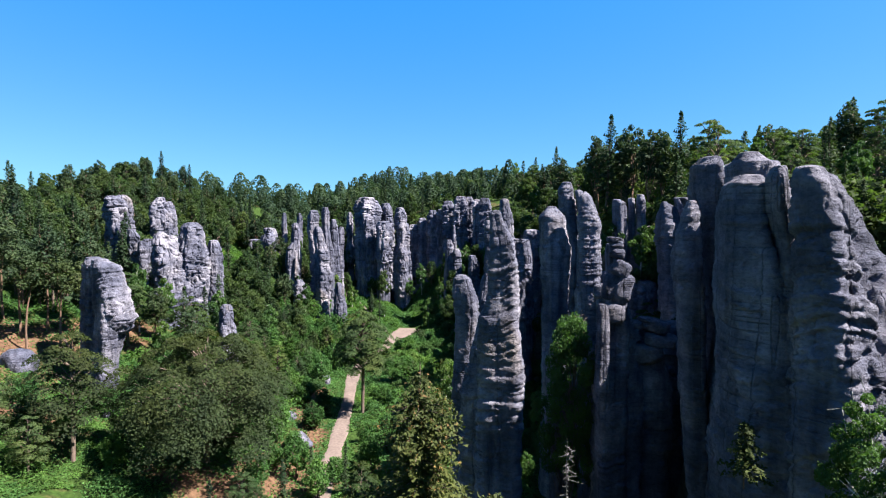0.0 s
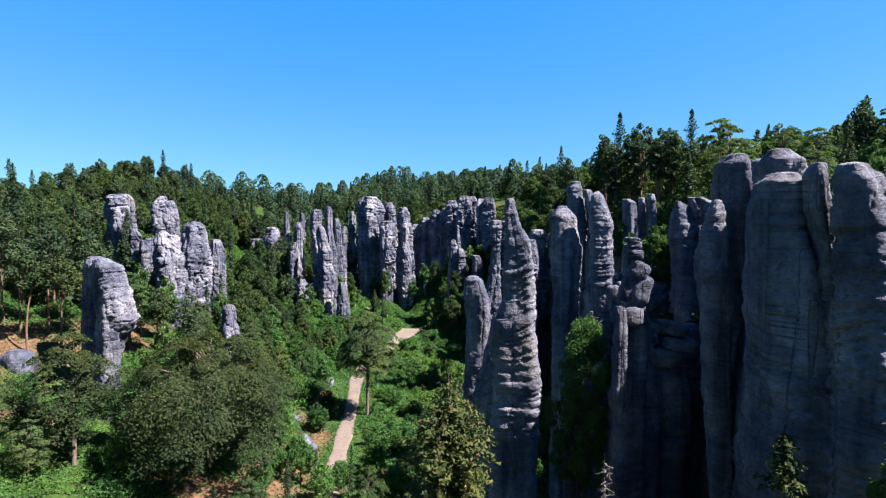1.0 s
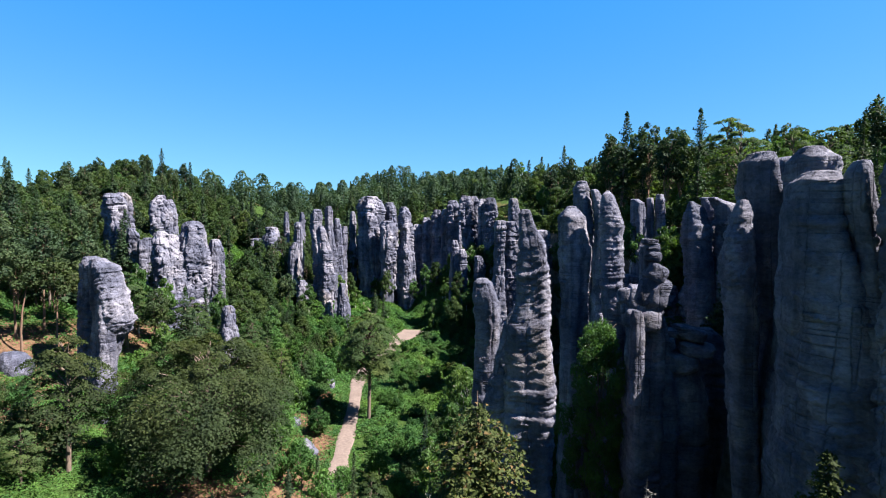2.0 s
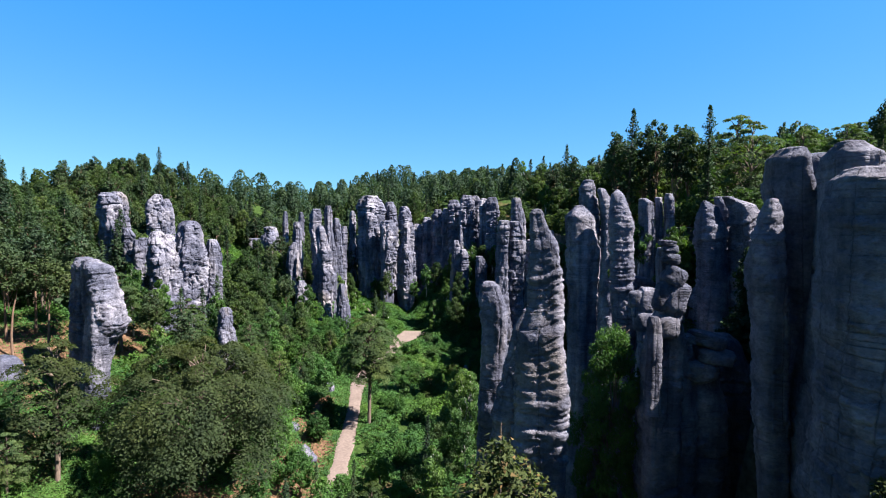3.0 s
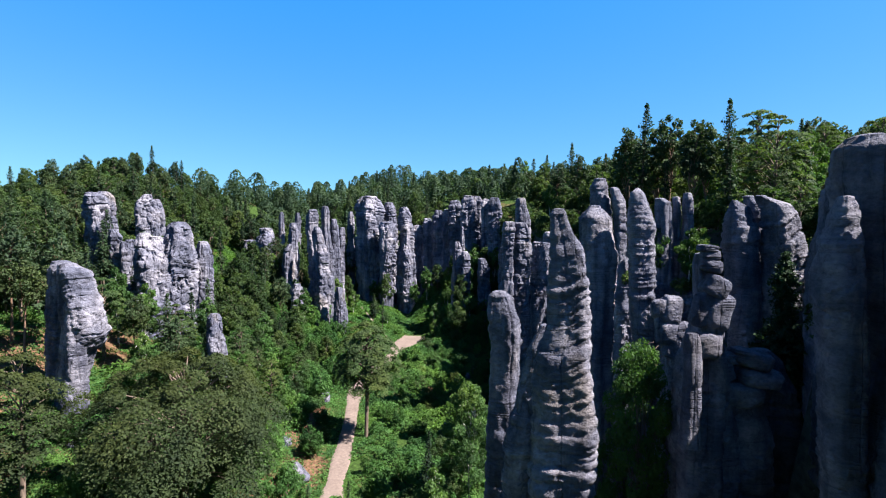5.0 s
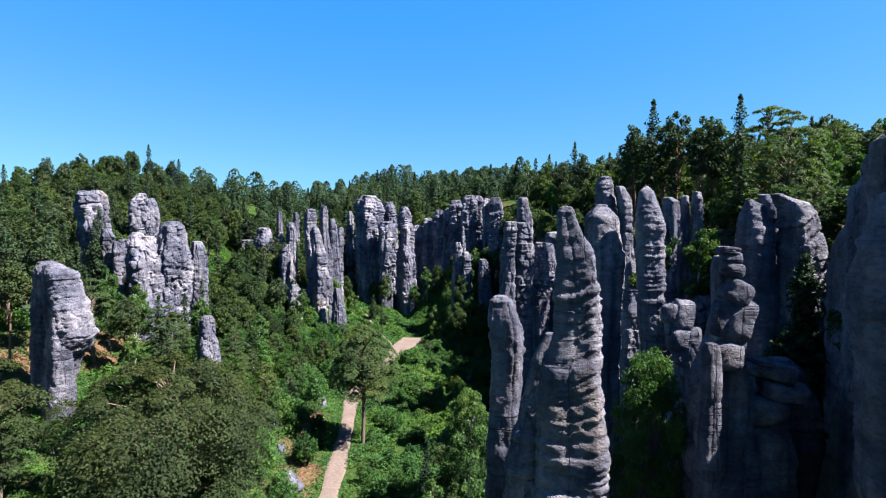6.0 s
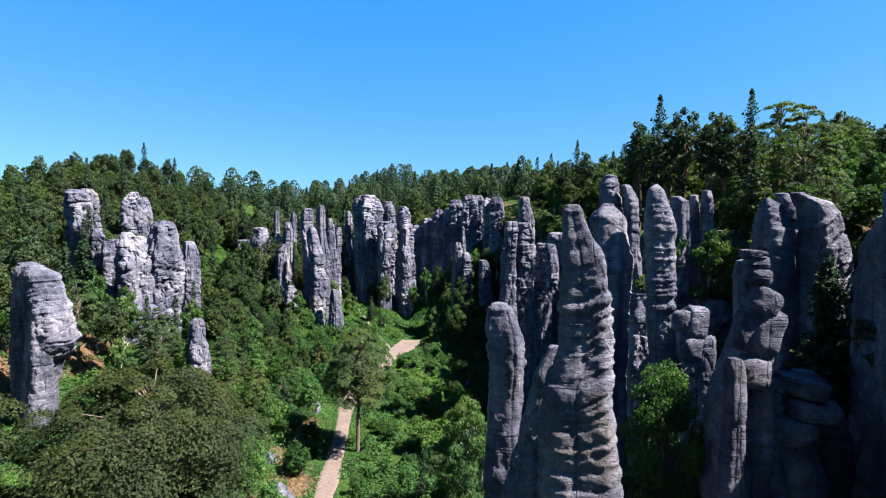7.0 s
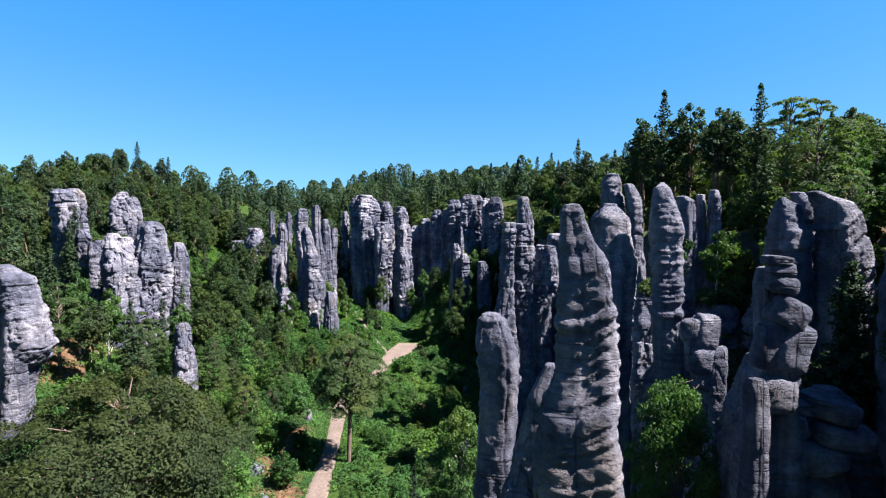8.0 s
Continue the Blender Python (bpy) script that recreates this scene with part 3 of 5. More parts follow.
pillar(tower, 50, [(28.7, 10.75, 0.4), (28.2, 10.77, 0.55), (26, 10.8, 0.62), (4, 10.8, 0.8)], n=64, dz=0.2, strata=0.4)
tower = rock_tower('heap of dark angular sandstone blocks at the foot of the needle', 17.3, 48)
pillar(tower, 48, [(30.7, 16.69, 0.76), (30.2, 17.16, 1.52), (28.6, 17.24, 2.15), (25.1, 17.64, 2.75), (4, 17.64, 3.08)], strata=1.0, n=100, dz=0.14, turn=-40)
pillar(tower, 52, [(30.0, 22.39, 0.69), (29.5, 22.42, 1.24), (27.1, 22.71, 1.93), (23.1, 23.1, 2.35), (4, 23.1, 2.63)], strata=1.0, n=100, dz=0.14, turn=-40)
pillar(tower, 43, [(33.1, 12.75, 0.32), (32.8, 12.76, 0.45), (31.6, 12.84, 0.51), (26, 12.84, 0.57)], strata=1.0, n=100, dz=0.14, turn=-40)
for x, y, z, across, high, tilt in ((15.7, 45.8, 29.91, 2.27, 1.06, -22),
                                    (15.01, 45.8, 28.78, 2.42, 1.36, -12),
                                    (17.96, 45.8, 30.93, 2.56, 1.2, 12),
                                    (18.54, 45.8, 29.67, 2.86, 1.26, 8),
                                    (16.54, 45.8, 30.97, 1.35, 0.75, 5),
                                    (17.11, 45.8, 28.53, 3.02, 1.66, 4)):
    stone(tower, x, y, z, across, high, tilt)
tower = rock_tower('pale upright sandstone column with ragged ledges down one edge', 17.9, 64)
pillar(tower, 64, [(43.5, 16.42, 0.26), (43.1, 16.46, 0.79), (41.5, 16.73, 1.2), (39.6, 17.08, 1.5), (37.0, 17.13, 1.55), (34.8, 17.24, 1.53), (33.1, 17.26, 1.45), (30.9, 17.44, 1.36), (28.3, 17.68, 1.24), (25.5, 17.79, 1.24), (5, 17.79, 1.39)], n=104, dz=0.14, strata=0.6, turn=-48)
pillar(tower, 60, [(33.0, 18.27, 0.53), (32.7, 18.28, 0.76), (30.9, 18.36, 0.84), (26.9, 18.61, 0.84), (5, 18.61, 0.94)], n=64, dz=0.24, coarse=1.4, kids=2, strata=0.8, turn=-40)
pillar(tower, 59, [(30.8, 18.99, 0.37), (30.5, 19.0, 0.52), (29.0, 19.07, 0.59), (26.4, 19.18, 0.67), (5, 19.18, 0.75)], n=64, dz=0.24, coarse=1.4, kids=2, strata=0.8, turn=-40)
for x, y, z, across, high, tilt in ((18.22, 59.3, 32.05, 1.76, 2.61, 4),
                                    (17.19, 59.3, 32.03, 1.48, 1.81, -8),
                                    (18.04, 59.3, 29.82, 1.98, 2.09, 0),
                                    (19.31, 59.3, 29.49, 1.27, 2.86, 3),
                                    (18.49, 59.3, 28.27, 1.77, 1.55, 10),
                                    (17.37, 59.3, 30.75, 1.1, 1.21, 0),
                                    (19, 59.3, 27.66, 1.66, 2.21, 0)):
    stone(tower, x, y, z, across, high, tilt)
tower = rock_tower('broad grey sandstone column behind the finger', 13.1, 67)
pillar(tower, 67, [(41.7, 13.06, 0.59), (40.5, 13.12, 1.51), (36.5, 13.56, 1.86), (30.5, 13.68, 1.6), (24.9, 13.71, 1.53), (17.6, 13.86, 1.68), (5, 13.86, 1.88)], n=96, dz=0.16, strata=0.7, kids=1, turn=-30)
tower = rock_tower('pair of tall banded sandstone columns with a knobbly top', 20.1, 88)
pillar(tower, 88, [(46.3, 19.41, 1.01), (45.2, 19.34, 1.39), (42.7, 19.64, 1.39), (39.3, 20.01, 1.5), (28.1, 20.43, 1.68), (6, 20.43, 1.88)], n=80, dz=0.18, strata=1.3, kids=1, turn=-25)
pillar(tower, 86, [(45.0, 20.79, 0.56), (43.2, 21.45, 0.85), (39.3, 21.83, 0.82), (32.8, 22.0, 1.09), (19.8, 22.42, 1.19), (6, 22.42, 1.33)], n=80, dz=0.18, strata=1.3, kids=1, turn=-25)
tower = rock_tower('stepped group of slim shaded sandstone columns', 10.9, 102)
pillar(tower, 102, [(40.0, 7.74, 0.86), (38.9, 7.68, 0.95), (34.1, 7.75, 0.73), (28.6, 7.61, 1.08), (25.0, 7.39, 1.38), (18.1, 7.64, 1.74), (6, 7.64, 1.95)], n=64, dz=0.24, coarse=1.4, kids=2, strata=0.8, turn=-25)
pillar(tower, 103, [(39.8, 9.77, 0.99), (37.1, 10.15, 1.3), (29.8, 10.2, 1.44), (22.5, 10.52, 1.31), (14.2, 10.81, 1.41), (6, 10.81, 1.58)], n=64, dz=0.24, coarse=1.4, kids=2, strata=0.8, turn=-25)
pillar(tower, 106, [(36.4, 13.38, 1.02), (32.2, 13.54, 1.26), (21.0, 13.93, 1.35), (6, 13.93, 1.51)], n=64, dz=0.24, coarse=1.4, kids=2, strata=0.8, turn=-25)
pillar(tower, 125, [(45.2, 12.72, 0.77), (40.1, 13.35, 1.48), (35.0, 13.54, 1.64), (21.3, 14.05, 1.93), (6, 14.05, 2.16)], n=60, dz=0.34, coarse=2.4, kids=2, strata=1.3, turn=-25)
tower = rock_tower('low shaded sandstone pinnacles on the valley floor', -0.2, 168)
pillar(tower, 168, [(33.9, -0.39, 0.7), (32.5, -0.38, 1.19), (16.2, -0.23, 1.4), (7, -0.23, 1.51)], turn=-20, n=64, dz=0.34, coarse=2.2, kids=0, strata=1.2)
pillar(tower, 170, [(38.6, 1.1, 0.35), (34.8, 1.14, 0.63), (30.2, 1.19, 0.85), (8, 1.19, 0.92)], turn=-20, n=64, dz=0.34, coarse=2.2, kids=0, strata=1.2)
pillar(tower, 166, [(31.2, 1.85, 0.76), (29.9, 2, 1.24), (21.4, 2.22, 1.38), (7, 2.22, 1.49)], turn=-20, n=64, dz=0.34, coarse=2.2, kids=0, strata=1.2)
pillar(tower, 164, [(29.3, 6.75, 0.75), (27.5, 7.18, 1.5), (18.9, 7.56, 1.78), (7, 7.56, 1.92)], turn=-20, n=64, dz=0.34, coarse=2.2, kids=0, strata=1.2)
tower = rock_tower('long wall of shaded sandstone columns under the woods', 3.7, 190)
pillar(tower, 190, [(48.7, 3.45, 1.45), (47, 3.47, 2.35), (36.9, 3.57, 2.36), (24.3, 3.7, 2.54), (8, 3.7, 2.75)], turn=-30, n=64, dz=0.34, coarse=2.2, kids=0, strata=1.2)
pillar(tower, 192, [(48.8, 6.42, 0.95), (47.6, 6.51, 1.54), (25.8, 6.91, 1.80), (8, 6.91, 1.95)], turn=-30, n=64, dz=0.34, coarse=2.2, kids=0, strata=1.2)
pillar(tower, 188, [(47.7, 9.25, 0.88), (46, 9.27, 1.36), (26.1, 9.74, 1.56), (8, 9.74, 1.69)], turn=-30, n=64, dz=0.34, coarse=2.2, kids=0, strata=1.2)
pillar(tower, 186, [(48, 11.99, 1.20), (46.3, 12.01, 2.00), (26.3, 12.42, 2.21), (8, 12.42, 2.39)], turn=-30, n=64, dz=0.34, coarse=2.2, kids=0, strata=1.2)
pillar(tower, 196, [(47.3, -1.13, 1.22), (45.6, -0.95, 2.07), (24.6, -0.52, 2.33), (8, -0.52, 2.50)], turn=-30, n=64, dz=0.34, coarse=2.2, kids=0, strata=1.2)
pillar(tower, 199, [(44.3, -3.76, 0.98), (42.1, -3.74, 1.68), (24.3, -3.43, 1.88), (9, -3.43, 2.04)], turn=-30, n=64, dz=0.34, coarse=2.2, kids=0, strata=1.2)
pillar(tower, 201, [(44, -6.8, 1.07), (41.8, -6.78, 2.00), (25, -6.4, 2.27), (9, -6.4, 2.45)], turn=-30, n=64, dz=0.34, coarse=2.2, kids=0, strata=1.2)
pillar(tower, 204, [(41, -10.94, 1.10), (39.3, -10.93, 1.87), (24.7, -10.66, 2.09), (9, -10.66, 2.26)], turn=-30, n=64, dz=0.34, coarse=2.2, kids=0, strata=1.2)
pillar(tower, 206, [(38.4, -14.37, 1.31), (36.5, -14.27, 2.18), (24.5, -14.2, 2.48), (9, -14.2, 2.69)], turn=-30, n=64, dz=0.34, coarse=2.2, kids=0, strata=1.2)
tower = rock_tower('sunlit cluster of thick grey sandstone pillars', -30.3, 196)
pillar(tower, 196, [(48.1, -31.6, 3.0), (46.9, -31.35, 4.2), (44.7, -30.94, 4.8), (36.5, -31.0, 4.7), (28.4, -30.8, 4.5), (20.2, -30.5, 4.3), (13.6, -30.33, 4.1), (8, -30.33, 4.2)], turn=12, n=64, dz=0.34, coarse=2.2, kids=4, strata=1.2)
pillar(tower, 199, [(46.4, -24.65, 1.15), (44.8, -24.39, 2.14), (32.4, -23.77, 2.32), (20, -23.73, 2.49), (8, -23.73, 2.69)], turn=12, n=64, dz=0.34, coarse=2.2, kids=1, strata=1.2)
pillar(tower, 189, [(39.5, -23.76, 1.73), (37.9, -23.76, 2.75), (25.7, -23.88, 2.6), (23.5, -24.03, 2.13), (22.5, -24.11, 1.89), (20.9, -24.18, 2.13), (9, -24.07, 2.22), (7.5, -24.07, 2.4)], turn=12, n=64, dz=0.34, coarse=2.2, kids=1, strata=1.2)
pillar(tower, 191, [(44.6, -18.48, 1.11), (42.7, -18.48, 2.14), (37.5, -18.13, 2.06), (32.8, -18.27, 1.75), (28.8, -17.93, 2.86), (16.8, -17.56, 3.03), (8.4, -17.52, 2.8), (7.5, -17.52, 3.02)], turn=12, n=64, dz=0.34, coarse=2.2, kids=1, strata=1.2)
pillar(tower, 194, [(39, -16.5, 0.81), (37.1, -16.49, 1.45), (31.9, -16.94, 1.61), (20.5, -17.21, 1.78), (8, -17.21, 1.92)], turn=12, n=64, dz=0.34, coarse=2.2, kids=1, strata=1.2)
pillar(tower, 192, [(25, -32.13, 1.12), (23, -31.72, 2.08), (14.1, -31.15, 2.41), (8, -31.15, 2.6)], turn=12, n=64, dz=0.34, coarse=2.2, kids=1, strata=1.2)
pillar(tower, 203, [(43.1, -39.24, 0.67), (41, -39.24, 1.18), (27.9, -38.91, 1.35), (9, -38.91, 1.46)], turn=12, n=64, dz=0.34, coarse=2.2, kids=1, strata=1.2)
tower = rock_tower('cluster of narrow grey sandstone pillars with small trees between', -40.5, 160)
pillar(tower, 160, [(42.8, -41.73, 0.8), (41.6, -41.8, 1.73), (37, -42.09, 1.53), (31.7, -41.44, 1.6), (12.8, -40.5, 2.01), (9, -40.5, 2.17)], turn=12, n=64, dz=0.34, coarse=2.2, kids=1, strata=1.2)
pillar(tower, 156, [(37.9, -39.53, 0.65), (36.7, -39.53, 1.17), (31.2, -38.77, 1.69), (24.1, -38.07, 2.35), (18.8, -38.35, 2.09), (12.9, -38.1, 1.83), (9, -38.1, 1.98)], turn=12, n=64, dz=0.34, coarse=2.2, kids=1, strata=1.2)
pillar(tower, 164, [(43.9, -39.15, 0.54), (42.3, -39.02, 1.09), (37.6, -39.04, 1.23), (30.1, -38.37, 1.51), (12.2, -38.28, 1.72), (9, -38.28, 1.86)], turn=12, n=64, dz=0.34, coarse=2.2, kids=1, strata=1.2)
pillar(tower, 167, [(40.2, -37.31, 0.56), (38.5, -37.24, 1.18), (32.8, -37.11, 1.25), (23, -36.99, 1.4), (10.3, -36.67, 1.54), (9, -36.67, 1.66)], turn=12, n=64, dz=0.34, coarse=2.2, kids=1, strata=1.2)
pillar(tower, 172, [(37.7, -35.78, 0.5), (35.8, -35.93, 1.15), (29, -36.08, 1), (15.3, -36.1, 1.15), (9, -36.1, 1.24)], turn=12, n=64, dz=0.34, coarse=2.2, kids=1, strata=1.2)
pillar(tower, 165, [(38.9, -48.79, 0.69), (37.7, -48.79, 1.24), (32.7, -48.82, 1.24), (21.7, -48.47, 1.52), (11.9, -48.39, 1.8), (10, -48.39, 1.94)], turn=12, n=64, dz=0.34, coarse=2.2, kids=1, strata=1.2)
pillar(tower, 158, [(32.9, -47.67, 0.53), (31.4, -48.34, 1.19), (27.1, -48.56, 1.32), (18.4, -48.62, 1.46), (15.8, -48.44, 1.46), (10, -48.44, 1.58)], turn=12, n=64, dz=0.34, coarse=2.2, kids=1, strata=1.2)
pillar(tower, 154, [(22.2, -44.44, 0.9), (20.3, -44.46, 1.81), (13.8, -44.62, 2.07), (11.2, -44.63, 2.07), (9, -44.63, 2.24)], turn=12, n=64, dz=0.34, coarse=2.2, kids=1, strata=1.2)
pillar(tower, 153, [(21.6, -32.72, 0.64), (20, -32.59, 1.28), (15.4, -32.47, 1.67), (10.9, -32.47, 1.8), (9, -32.47, 1.94)], turn=12, n=64, dz=0.34, coarse=2.2, kids=1, strata=1.2)
pillar(tower, 186, [(42.4, -59.06, 0.46), (40.9, -59.07, 0.85), (30.2, -58.99, 0.93), (11, -58.99, 1)], turn=12, n=64, dz=0.34, coarse=2.2, kids=1, strata=1.2)
pillar(tower, 184, [(42.2, -52.96, 0.46), (40.5, -52.89, 0.92), (30.4, -52.79, 1), (11, -52.79, 1.08)], turn=12, n=64, dz=0.34, coarse=2.2, kids=1, strata=1.2)
tower = rock_tower('leaning wedge of pale sandstone on the wooded slope', -65.6, 180)
pillar(tower, 180, [(36.9, -62.49, 1.36), (33.0, -62.76, 2.73), (27.1, -61.88, 2.41), (21.2, -61.36, 1.93), (12, -61.36, 2.16)], n=60, dz=0.34, coarse=2.4, kids=2, strata=1.3, turn=22)
pillar(tower, 184, [(32.8, -68.79, 1.79), (25.3, -68.54, 2.54), (19.9, -68.55, 2.54), (14, -68.55, 2.84)], n=60, dz=0.34, coarse=2.4, kids=2, strata=1.3, turn=22)
tower = rock_tower('broad weathered sandstone outcrop with a rounded head', -58.9, 118)
pillar(tower, 118, [(38.9, -58.25, 1.22), (38.2, -58.32, 2.13), (36.2, -58.29, 2.62), (31.9, -58.36, 3.23), (27, -58.13, 3.18), (22.1, -58.52, 3.18), (17.2, -58.91, 3.44), (14, -58.91, 3.72)], turn=15, n=72, dz=0.28, coarse=1.6, kids=1, strata=1.0)
pillar(tower, 115, [(36.7, -63.68, 0.71), (35.5, -63.46, 1.66), (30.9, -62.11, 3.1), (26.1, -62.07, 3.22), (18.9, -61.6, 3.71), (14, -61.6, 4.01)], turn=15, n=72, dz=0.28, coarse=1.6, kids=1, strata=1.0)
pillar(tower, 116.5, [(36, -62.1, 0.72), (34.5, -61.82, 1.5), (29, -61.62, 1.93), (22.3, -61.43, 2.18), (14, -61.43, 2.35)], turn=15, n=72, dz=0.28, coarse=1.6, kids=1, strata=1.0)
pillar(tower, 122, [(34.9, -55.22, 0.63), (33.1, -54.93, 1.64), (29.2, -54.67, 1.64), (19, -55.12, 2.03), (16, -55.12, 2.19)], turn=15, n=72, dz=0.28, coarse=1.6, kids=1, strata=1.0)
pillar(tower, 121, [(35.1, -70.2, 0.63), (33.6, -70.1, 1.38), (29.8, -69.93, 1.75), (21.6, -69.84, 2.14), (16, -69.84, 2.31)], turn=15, n=72, dz=0.28, coarse=1.6, kids=1, strata=1.0)
tower = rock_tower('small pale sandstone stub among the bushes', -42.8, 100)
pillar(tower, 100, [(23.4, -42.79, 0.62), (22.6, -42.8, 1.24), (20.1, -42.72, 1.48), (17.5, -42.65, 1.71), (10, -42.65, 1.92)], n=56, dz=0.3, coarse=1.3, strata=0.4, turn=20)
tower = rock_tower('sandstone crag standing high on the wooded hillside', -79.8, 125)
pillar(tower, 125, [(45, -81.29, 1.55), (44.3, -80.79, 2.64), (39.7, -80.57, 2.52), (35.8, -80.21, 2.65), (30, -79.82, 2.72), (24, -79.82, 2.94)], turn=15, n=72, dz=0.28, coarse=1.6, kids=1, strata=1.0)
pillar(tower, 127, [(45.4, -79.95, 0.92), (44.4, -79.44, 1.96), (40.7, -79.19, 2.03), (34.5, -79.34, 2.17), (24, -79.34, 2.34)], turn=15, n=72, dz=0.28, coarse=1.6, kids=1, strata=1.0)
pillar(tower, 122, [(37.2, -74.55, 0.63), (35.8, -74.14, 1.39), (32.2, -74.03, 1.64), (29, -73.77, 1.77), (22, -73.77, 1.91)], turn=15, n=72, dz=0.28, coarse=1.6, kids=1, strata=1.0)
pillar(tower, 120, [(34.7, -71, 0.5), (33.4, -70.78, 1.05), (30.4, -70.65, 1.24), (20, -70.65, 1.34)], turn=15, n=72, dz=0.28, coarse=1.6, kids=1, strata=1.0)
pillar(tower, 140, [(45.5, -77.4, 0.72), (44, -77.72, 2.02), (40.4, -77.72, 2.45), (30, -77.72, 2.65)], turn=15, n=72, dz=0.28, coarse=1.6, kids=1, strata=1.0)
pillar(tower, 141, [(44.5, -75.78, 0.58), (43.3, -75.66, 1.16), (40.4, -75.71, 1.45), (30, -75.71, 1.57)], turn=15, n=72, dz=0.28, coarse=1.6, kids=1, strata=1.0)
tower = rock_tower('head-shaped sandstone rock with an overhanging chin', -56.9, 85)
pillar(tower, 85, [(33.2, -58.27, 1.25), (32.3, -57.85, 2.1), (28.9, -57.66, 2.44), (24.4, -57.76, 2.45), (20.0, -57.72, 2.48), (16.4, -57.58, 2.45), (12.0, -57.23, 2.39), (6.6, -56.63, 2.54), (3.0, -56.43, 2.61)], deep=1.2, n=104, dz=0.125, strata=0.42, turn=25)
pillar(tower, 82.5, [(33.1, -55.49, 1.31), (32.3, -54.83, 2.26), (29.2, -54.3, 2.61), (26.2, -53.6, 2.95), (24.0, -53.0, 3.2), (22.9, -53.35, 2.9), (21.3, -54.2, 2.4), (19.1, -54.76, 2.28), (16.3, -55.21, 2.11), (12.8, -55.19, 2.18), (9.4, -54.79, 2.43), (5.9, -54.52, 2.58)], strata=0.5, n=104, dz=0.125, turn=25)
pillar(tower, 80.6, [(26.5, -53.56, 0.76), (25.0, -53.35, 1.18), (22.5, -53.24, 1.43), (19.5, -53.40, 1.52), (4, -54.5, 2.4)], turn=28, n=96, dz=0.14, strata=0.4)
tower = rock_tower('row of rounded sandstone buttresses below the plateau woods', 26.6, 62)
pillar(tower, 62, [(42.3, 25.17, 0.29), (41.7, 25.49, 0.94), (39.8, 25.81, 1.5), (37.3, 26.02, 1.58), (33.6, 26.34, 1.48), (26.4, 26.79, 1.56), (5, 26.79, 1.75)], n=96, dz=0.16, strata=1.0, turn=-20)
pillar(tower, 64, [(42.8, 27.56, 0.52), (42.0, 28.21, 0.9), (40.1, 28.37, 0.96), (32.6, 28.76, 0.97), (5, 28.76, 1.09)], n=96, dz=0.16, strata=1.0, turn=-20)
pillar(tower, 61, [(42.7, 27.07, 0.47), (42.0, 28.42, 1.2), (40.7, 29.08, 1.42), (38.3, 29.36, 1.65), (31.3, 29.8, 1.86), (5, 29.8, 2.08)], n=96, dz=0.16, strata=1.0, turn=-20)
tower = rock_tower('dark wall of columns closing the head of the gorge', 29.3, 80)
pillar(tower, 80, [(31.5, 21.5, 1.3), (29, 21.5, 1.9), (6, 21.5, 2.3)], n=64, dz=0.24, coarse=1.4, kids=2, strata=0.8, turn=-30)
pillar(tower, 82, [(32, 25.2, 1.4), (30, 25.4, 2.0), (6, 25.4, 2.4)], n=64, dz=0.24, coarse=1.4, kids=2, strata=0.8, turn=-30)
pillar(tower, 79, [(31, 29.0, 1.6), (29, 29.0, 2.1), (6, 29, 2.5)], n=64, dz=0.24, coarse=1.4, kids=2, strata=0.8, turn=-30)
pillar(tower, 75, [(33, 33.2, 1.8), (30, 33.0, 2.4), (6, 33, 2.8)], n=64, dz=0.24, coarse=1.4, kids=2, strata=0.8, turn=-30)
pillar(tower, 70, [(36, 37.5, 2.0), (33, 37.0, 2.8), (6, 37, 3.2)], n=64, dz=0.24, coarse=1.4, kids=2, strata=0.8, turn=-30)
tower = rock_tower('shaded columns between the slim stepped group and the valley wall', 15.6, 112)
pillar(tower, 112, [(36, 15.5, 1.2), (33, 15.5, 1.8), (6, 15.5, 2.2)], n=64, dz=0.24, coarse=1.4, kids=2, strata=0.8, turn=-30)
pillar(tower, 118, [(38, 18.2, 1.3), (34, 18.2, 2.0), (6, 18.2, 2.4)], n=64, dz=0.24, coarse=1.4, kids=2, strata=0.8, turn=-30)
pillar(tower, 140, [(36, 15.0, 1.6), (33, 15.2, 2.2), (6, 15.2, 2.6)], n=60, dz=0.34, coarse=2.4, kids=2, strata=1.3, turn=-30)
pillar(tower, 152, [(38, 13.5, 1.6), (34, 13.5, 2.2), (6, 13.5, 2.6)], n=60, dz=0.34, coarse=2.4, kids=2, strata=1.3, turn=-30)
tower = rock_tower('low sandstone ledges at the edge of the plateau', 27.9, 82)
pillar(tower, 82, [(44.2, 29.44, 0.38), (43.4, 29.47, 0.61), (37.4, 29.69, 0.76), (30, 29.69, 0.85)], n=60, dz=0.34, coarse=2.4, kids=2, strata=1.3)
pillar(tower, 82, [(43.4, 25.82, 0.48), (42.9, 26.24, 0.95), (37.4, 26.53, 1.13), (30, 26.53, 1.27)], n=60, dz=0.34, coarse=2.4, kids=2, strata=1.3)
pillar(tower, 83, [(43.7, 28.38, 0.47), (37.3, 28.71, 0.66), (30, 28.71, 0.74)], n=60, dz=0.34, coarse=2.4, kids=2, strata=1.3)

